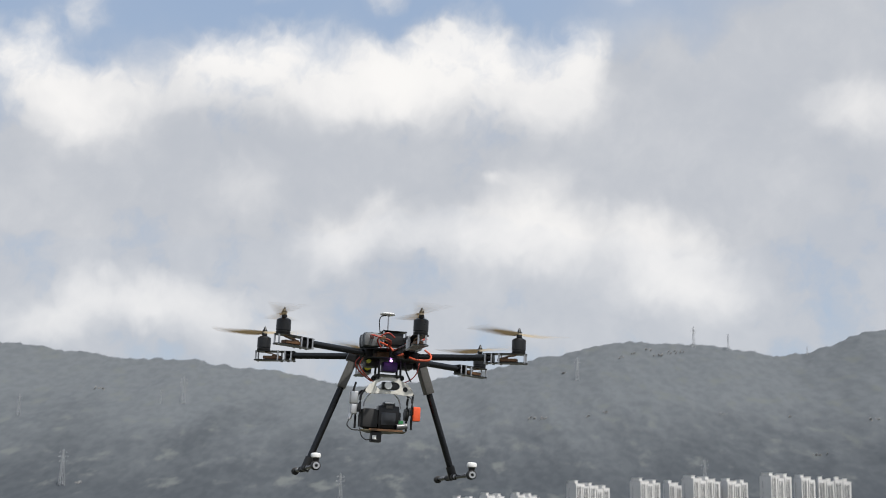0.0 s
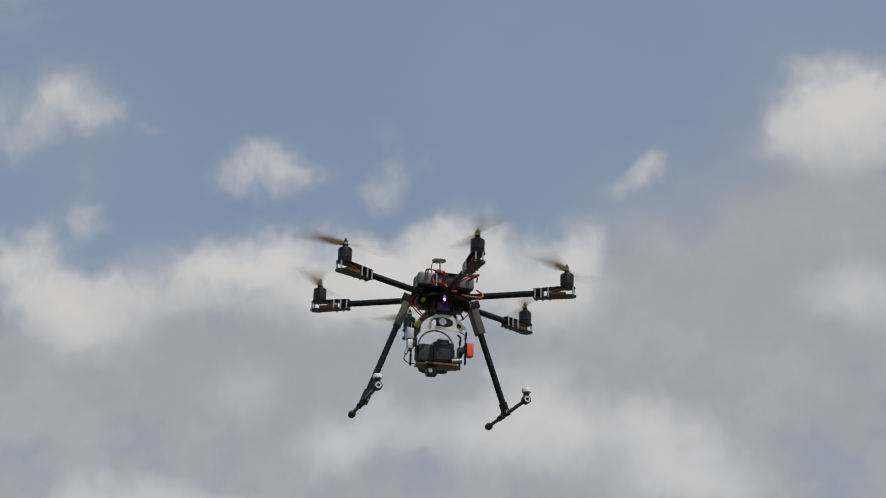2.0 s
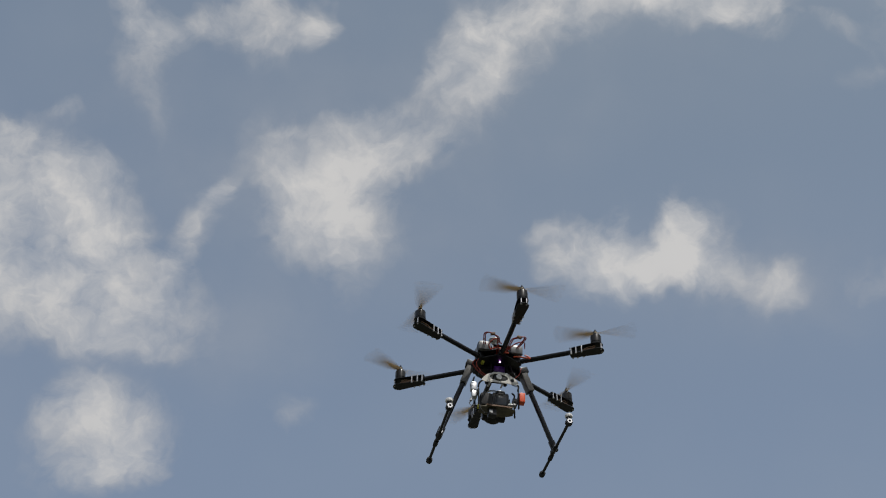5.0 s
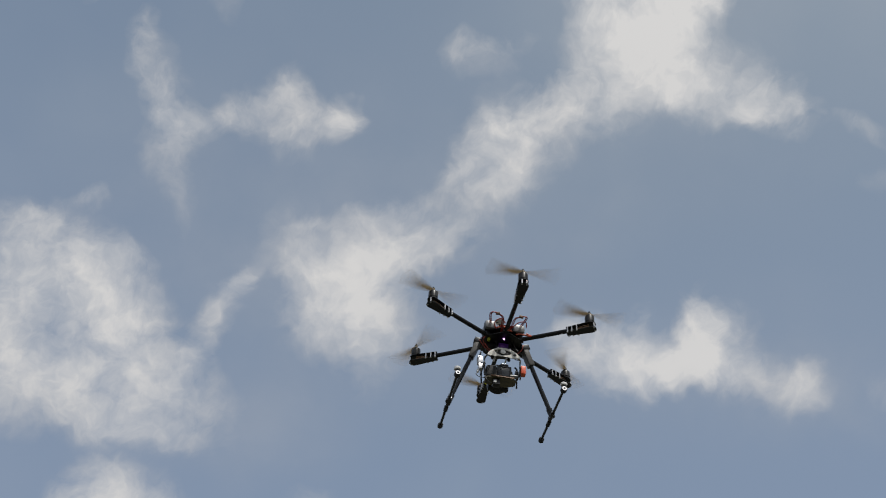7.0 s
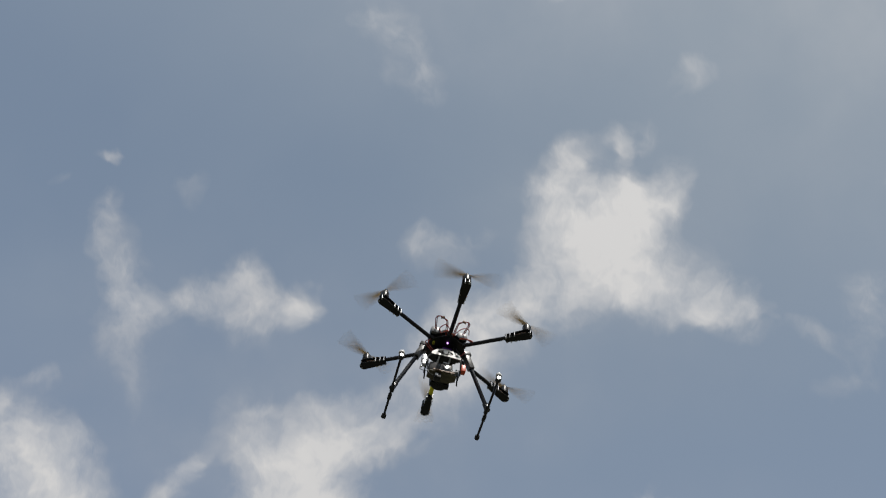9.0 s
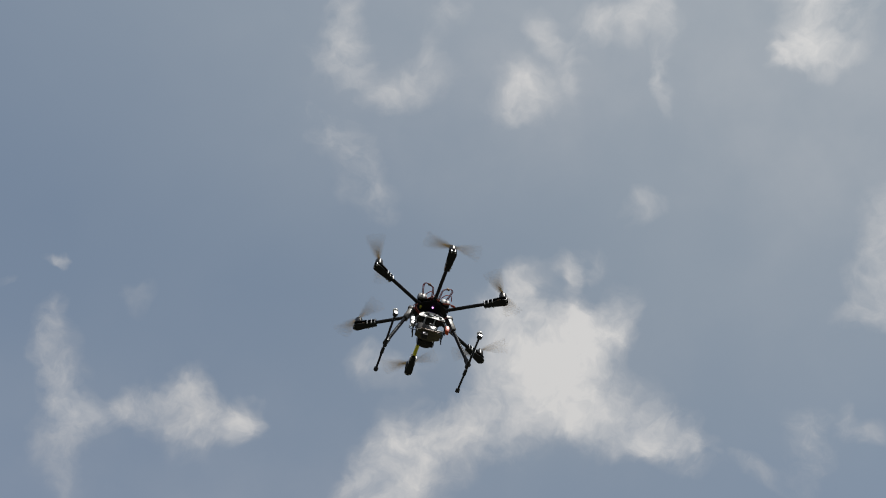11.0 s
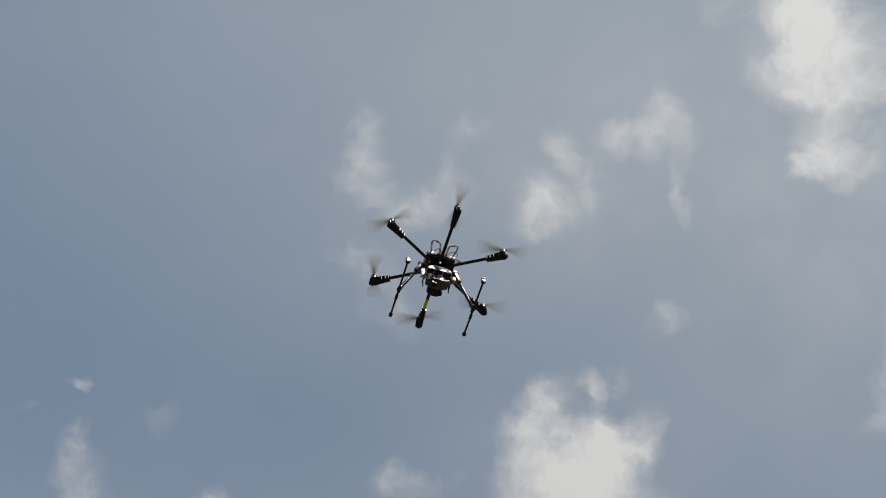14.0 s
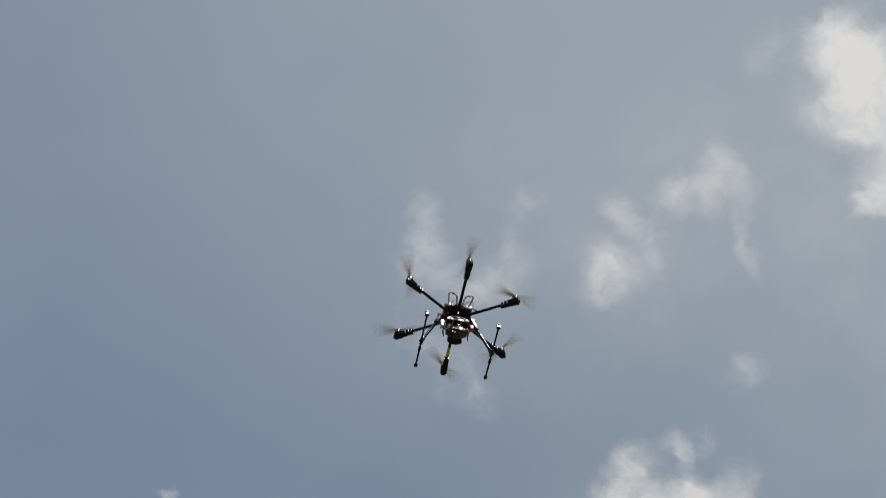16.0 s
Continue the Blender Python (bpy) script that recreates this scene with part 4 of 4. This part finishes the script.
def build_gimbal(craft):
    # damper block between hub and gimbal
    bm = B()
    box(bm, (0.006, -0.005, -0.083), (0.052, 0.05, 0.034), None, 0.004)
    block = part("voltage_regulator", bm, PURPLE, craft, "purple-wrapped voltage regulator")
    bm = B()
    bmesh.ops.create_uvsphere(bm, u_segments=14, v_segments=8, radius=0.0046, matrix=Matrix.Translation((0.0, -0.062, -0.0665)))
    part("indicator_light", bm, LED, craft, "glowing violet light")
    for x in (-0.035, 0.043):
        for y in (-0.03, 0.03):
            bm = B()
            rod(bm, (x, y, -0.115), (x, y, -0.062), 0.0042, None, 12)
            part("damper_post", bm, BLACK_METAL, craft)
    bm = B()
    box(bm, (0.004, 0, -0.114), (0.098, 0.082, 0.003), None, 0.001)
    part("damper_plate", bm, CARBON_PLATE, craft)
    for x in (-0.04, 0.048):
        for y in (-0.034, 0.034):
            bm = B()
            bmesh.ops.create_uvsphere(bm, u_segments=12, v_segments=8, radius=0.009, matrix=Matrix.Translation((x, y, -0.122)))
            part("damper_ball", bm, RUBBER, craft)
    # eye-shaped roll plates, front and back
    upright = Matrix.Rotation(math.pi / 2, 4, "X")

    def eye_outline(w, h, lift, n=40):
        pts = []
        for k in range(n):
            a = 2 * math.pi * k / n
            x = w * math.cos(a)
            y = h * math.sin(a) * (1.0 if math.sin(a) > 0 else 0.85) - lift * (x / w) ** 2
            pts.append((x, y))
        return pts
    for y, name in ((-0.062, "roll_plate"),):
        bm = B()
        m = Matrix.Translation((0.0, y, -0.156)) @ upright
        ring_plate(bm, eye_outline(0.086, 0.031, 0.022), ellipse(0.043, 0.0185, 40, -0.006, 0.001), -0.0015, 0.0015, m)
        plate = part(name, bm, PLATE_WHITE, craft, "eye-shaped cream-white gimbal plate")
        bm = B()
        spin(bm, [(0.0128, -0.003), (0.0135, -0.0022), (0.0135, 0.0022), (0.0128, 0.003)], 22, Matrix.Translation((-0.006, y - 0.004, -0.154)) @ upright)
        part("bearing", bm, WHITE, plate, "white bearing cap")
        bm = B()
        box(bm, (0.004, y + 0.009, -0.154), (0.062, 0.014, 0.026), None, 0.003)
        part("roll_servo", bm, BLACK_PLASTIC, plate)
        bm = B()
        rod(bm, (0.056, y - 0.0025, -0.164), (0.056, y + 0.002, -0.164), 0.0085, None, 18)
        part("screw_boss", bm, BLACK_METAL, plate)
    bm = B()
    arch = [(0.068 * math.cos(math.pi * k / 12), 0.045, -0.222 + 0.066 * math.sin(math.pi * k / 12)) for k in range(13)]
    cable(bm, arch, 0.0034, 3, 8)
    part("rear_arch", bm, ALUMINIUM, craft, "curved aluminium rear arch")
    for x, z in ((-0.03, -0.129), (0.032, -0.129)):
        bm = B()
        rod(bm, (x, -0.062, z), (x, 0.05, z), 0.0045, None, 12)
        part("plate_spacer", bm, STEEL, craft)
    # side arms of the cradle
    for s, xs in ((-1, -0.098), (1, 0.088)):
        for y in (-0.045, 0.03):
            bm = B()
            cable(bm, [(s * 0.078, y, -0.168), (s * 0.09, y, -0.18), (xs, y, -0.2), (xs, y, -0.25), (xs, y, -0.302)], 0.0042, 5, 8)
            part("cradle_arm", bm, BLACK_METAL, craft, "black curved cradle arm")
        bm = B()
        box(bm, (xs + s * 0.004, -0.008, -0.235), (0.006, 0.09, 0.028), None, 0.002)
        part("cradle_side", bm, CARBON_PLATE, craft)
    bm = B()
    spin(bm, [(0.021, -0.006), (0.021, 0.006)], 20, Matrix.Translation((0.076, -0.01, -0.248)) @ Matrix.Rotation(math.pi / 2, 4, "Y"))
    part("tilt_pulley", bm, BLACK_PLASTIC, craft, "black toothed tilt pulley")
    bm = B()
    slab(bm, [(-0.09, -0.046), (-0.05, -0.056), (0.035, -0.056), (0.07, -0.042), (0.07, 0.0), (0.03, 0.022), (-0.045, 0.022), (-0.09, 0.004)], -0.3135, -0.3085)
    tray = part("camera_tray", bm, OLIVE, craft, "olive-brown camera tray with a brown strap")
    bm = B()
    box(bm, (-0.005, -0.059, -0.309), (0.12, 0.003, 0.007))
    part("strap", bm, COPPER_BOARD, tray)
    bm = B()
    rod(bm, (0.035, -0.05, -0.296), (0.072, -0.05, -0.29), 0.01, None, 16)
    part("clamp_knob", bm, SILVER_WRAP, tray, "silver clamp knob")
    bm = B()
    box(bm, (-0.034, -0.03, -0.333), (0.036, 0.034, 0.036), None, 0.003)
    lower = part("tilt_motor", bm, BLACK_PLASTIC, craft, "small black box under the tray")
    bm = B()
    box(bm, (-0.042, -0.048, -0.335), (0.014, 0.002, 0.014))
    part("sticker", bm, WHITE, lower)
    # still camera, seen from its back, lens away from the hub front
    bm = B()
    box(bm, (0.008, -0.012, -0.262), (0.078, 0.056, 0.084), None, 0.01)
    box(bm, (0.008, -0.014, -0.221), (0.046, 0.05, 0.026), None, 0.009)
    box(bm, (0.046, -0.006, -0.27), (0.018, 0.04, 0.06), None, 0.006)
    shell = part("camera_body", bm, SHELL, craft, "black still camera held in the gimbal")
    bm = B()
    box(bm, (-0.06, -0.022, -0.269), (0.058, 0.058, 0.068), None, 0.013)
    part("grip", bm, RUBBER, shell, "black rubber grip")
    bm = B()
    box(bm, (0.008, -0.026, -0.2125), (0.034, 0.03, 0.006), None, 0.002)
    part("hot_shoe", bm, ALUMINIUM, shell, "silver accessory shoe")
    bm = B()
    box(bm, (0.006, -0.0412, -0.268), (0.052, 0.004, 0.044), None, 0.001)
    part("screen", bm, SCREEN, shell, "dark glossy screen")
    bm = B()
    box(bm, (0.008, -0.038, -0.226), (0.026, 0.01, 0.015), None, 0.003)
    part("eyepiece", bm, RUBBER, shell)
    bm = B()
    spin(bm, [(0.034, 0.0), (0.036, 0.012), (0.041, 0.016), (0.041, 0.036), (0.0385, 0.039), (0.0385, 0.046), (0.042, 0.049), (0.042, 0.078), (0.039, 0.079), (0.033, 0.074)], 32, Matrix.Translation((-0.008, 0.008, -0.264)) @ Matrix.Rotation(-math.pi / 2 - 0.2, 4, "X"))
    barrel = part("lens", bm, BLACK_PLASTIC, shell, "black zoom lens")
    bm = B()
    spin(bm, [(0.033, 0.0), (0.024, 0.003), (0.01, 0.0055), (0.002, 0.006)], 24, Matrix.Translation((-0.008, 0.0825, -0.2785)) @ Matrix.Rotation(-math.pi / 2 - 0.2, 4, "X"))
    part("front_glass", bm, LENS_GLASS, barrel)
    bm = B()
    box(bm, (-0.006, 0.058, -0.279), (0.112, 0.036, 0.07), Matrix.Rotation(-0.2, 3, "X"), 0.014)
    part("lens_shade", bm, SHELL, barrel, "boxy black lens shade")
    bm = B()
    box(bm, (0.045, -0.028, -0.286), (0.032, 0.02, 0.03), None, 0.002)
    part("video_board", bm, GREEN_BOARD, shell, "green circuit board")
    # side boxes
    bm = B()
    box(bm, (0.103, -0.045, -0.246), (0.026, 0.034, 0.05), None, 0.004)
    part("orange_box", bm, ORANGE, craft, "bright orange plastic box on the gimbal side")
    bm = B()
    box(bm, (-0.118, -0.025, -0.2), (0.026, 0.03, 0.042), None, 0.003)
    box(bm, (-0.116, -0.025, -0.24), (0.022, 0.026, 0.034), None, 0.003)
    servo = part("side_servo", bm, ALUMINIUM, craft, "silver metal servo box")
    bm = B()
    rod(bm, (-0.122, -0.03, -0.178), (-0.114, -0.03, -0.146), 0.0042, 0.0034, 12)
    part("antenna_stub", bm, RUBBER, servo, "short black antenna stub")
    bm = B()
    rod(bm, (-0.124, -0.025, -0.256), (-0.13, -0.025, -0.276), 0.007, 0.006, 12)
    part("plug", bm, ALUMINIUM, servo)
    for points in ([(-0.13, -0.025, -0.276), (-0.137, -0.03, -0.297), (-0.12, -0.035, -0.312), (-0.09, -0.035, -0.312)], [(-0.095, -0.045, -0.305), (-0.088, -0.05, -0.333), (-0.07, -0.045, -0.345), (-0.052, -0.04, -0.342)], [(0.06, -0.05, -0.18), (0.082, -0.065, -0.2), (0.082, -0.06, -0.23)]):
        bm = B()
        cable(bm, points, 0.0019)
        part("gimbal_cable", bm, BLACK_WIRE, craft)


def build_landing_gear(craft):
    for s in (-1, 1):
        foot, top = Vector((s * 0.264, 0.016, -0.448)), Vector((s * 0.118, 0.0, -0.052))
        way = (foot - top).normalized()
        turn = way.to_track_quat("Z", "X").to_matrix()
        bm = B()
        rod(bm, top + way * 0.06, foot, 0.0115, None, 18)
        leg = part("leg", bm, CARBON, craft, "slanted black carbon landing leg")
        bm = B()
        box(bm, top + way * 0.063 + Vector((0, 0, 0)), (0.03, 0.04, 0.118), turn, 0.004)
        part("leg_bracket", bm, BRACKET, craft, "dark grey flat leg bracket")
        bm = B()
        box(bm, top + way * 0.01, (0.05, 0.044, 0.03), turn, 0.004)
        part("hinge_block", bm, BLACK_METAL, craft)
        bm = B()
        rod(bm, foot - way * 0.035, foot + way * 0.014, 0.0155, None, 16)
        rod(bm, foot + Vector((0, -0.028, -0.004)), foot + Vector((0, 0.028, -0.004)), 0.012, None, 16)
        part("tee_joint", bm, BLACK_PLASTIC, leg)
        bm = B()
        rod(bm, (s * 0.268, -0.2, -0.452), (s * 0.266, 0.224, -0.454), 0.0068, None, 14)
        rail = part("skid_rail", bm, CARBON, craft, "thin black landing skid rail")
        bm = B()
        rod(bm, (s * 0.2665, 0.062, -0.4535), (s * 0.2665, 0.1, -0.4535), 0.0105, None, 14)
        part("collar", bm, RUBBER, rail)
        bm = B()
        spin(bm, [(0.009, -0.014), (0.013, -0.011), (0.014, 0.0), (0.013, 0.011), (0.008, 0.015)], 16, Matrix.Translation((s * 0.266, 0.228, -0.455)) @ upright_y())
        part("rubber_foot", bm, RUBBER, rail, "black rubber end foot")
        bm = B()
        spin(bm, [(0.01, -0.012), (0.0155, -0.01), (0.016, 0.0), (0.0155, 0.01), (0.01, 0.012)], 18, Matrix.Translation((s * 0.268, -0.206, -0.452)) @ upright_y())
        spin(bm, [(0.006, -0.014), (0.006, -0.0125)], 14, Matrix.Translation((s * 0.268, -0.206, -0.452)) @ upright_y())
        part("rubber_foot", bm, RUBBER, rail, "black rubber end foot")
        bm = B()
        ring_plate(bm, ellipse(0.0115, 0.0115, 20), ellipse(0.0055, 0.0055, 20), 0.0, 0.0025, Matrix.Translation((s * 0.268, -0.2185, -0.452)) @ upright_y())
        part("hub_ring", bm, ALUMINIUM, rail, "silver hub ring")
        bm = B()
        rod(bm, foot + Vector((0, -0.0305, -0.004)), foot + Vector((0, -0.0275, -0.004)), 0.0075, None, 16)
        part("joint_screw", bm, ALUMINIUM, leg, "silver screw head")
        bm = B()
        rod(bm, (s * 0.268, -0.206, -0.44), (s * 0.269, -0.206, -0.424), 0.01, 0.012, 14)
        part("lamp_base", bm, BLACK_METAL, rail)
        bm = B()
        spin(bm, [(0.012, -0.427), (0.0165, -0.4245), (0.0172, -0.419), (0.0165, -0.413), (0.012, -0.4105), (0.004, -0.4095)], 22, Matrix.Translation((s * 0.269, -0.206, 0)))
        part("white_cap", bm, WHITE, rail, "round white cap")


def upright_y():
    return Matrix.Rotation(math.pi / 2, 4, "X")


def hexacopter():
    craft = thing("hexacopter", "black carbon-fibre hexacopter with camera gimbal, in flight", "drone")
    props = build_arms(craft)
    build_hub(craft)
    build_gimbal(craft)
    build_landing_gear(craft)
    return craft, props


ground()
distance()
craft, propellers = hexacopter()


def motions():
    walk(craft, [
        (0, pose(-0.189, 4.834, 2.194, -0.5, 1.9, 14.9)),
        (0.5, pose(-0.130, 4.905, 2.391, 0.7, 1.1, 14.5)),
        (1, pose(-0.097, 4.915, 2.559, 1.2, 1.5, 14.1)),
        (1.5, pose(-0.056, 4.877, 2.767, 0.5, 1.2, 14.6)),
        (2, pose(-0.010, 4.835, 3.142, -0.4, 2.1, 15.6)),
        (2.5, pose(0.035, 4.855, 3.598, 1.7, 1.1, 15.7)),
        (3, pose(0.072, 4.799, 4.073, 2.2, 0.7, 15.8)),
        (3.5, pose(0.078, 4.820, 4.550, -0.8, -0.7, 15.4)),
        (4, pose(0.045, 4.887, 4.933, 0.4, -0.3, 15.7)),
        (4.2, pose(0.016, 4.924, 5.071, 1.3, -0.2, 16.4)),
        (6.3, pose(-0.218, 5.261, 6.033, 1.2, 0.8, 16.2)),
        (6.5, pose(-0.198, 5.272, 6.140, 1.5, 0.4, 16.1)),
        (7, pose(-0.170, 5.300, 6.427, 2.9, -0.1, 15.6)),
        (7.5, pose(-0.160, 5.259, 6.713, 2.0, 0.4, 15.5)),
        (8, pose(-0.168, 5.178, 6.995, 1.7, 0.5, 15.6)),
        (8.5, pose(-0.203, 5.085, 7.254, -0.4, 2.1, 15.6)),
        (9, pose(-0.214, 4.993, 7.578, -0.5, 2.7, 15.5)),
        (9.5, pose(-0.155, 4.930, 7.908, 0.1, 1.0, 15.4)),
        (10, pose(-0.092, 4.884, 8.220, 1.6, 0.8, 15.7)),
        (10.2, pose(-0.063, 4.915, 8.412, 2.0, 0.8, 15.4)),
        (12.3, pose(0.028, 4.620, 9.489, 1.1, -0.7, 15.9)),
        (12.5, pose(0.034, 4.627, 9.625, 1.5, -0.8, 15.6)),
        (13, pose(0.014, 4.527, 9.841, 2.1, -1.0, 15.7)),
        (13.5, pose(-0.039, 4.415, 10.081, 1.2, -1.2, 15.7)),
        (14, pose(-0.136, 4.370, 10.327, 1.7, -0.8, 16.2)),
        (14.5, pose(-0.245, 4.366, 10.549, 2.7, -0.9, 16.4)),
        (15, pose(-0.351, 4.399, 10.762, 3.3, -1.7, 16.4)),
        (15.5, pose(-0.441, 4.403, 10.928, 3.2, -1.7, 17.3)),
        (16, pose(-0.538, 4.488, 11.076, 3.0, -2.0, 17.6)),
    ])
    for k, (prop, place) in enumerate(propellers):
        way = 1 if k % 2 else -1
        walk(prop, [(i / FPS, place @ pose(0, 0, 0, 0, 0, way * (87.0 + 0.37 * k) * i + 47 * k)) for i in range(int(16 * FPS) + 1)])


motions()
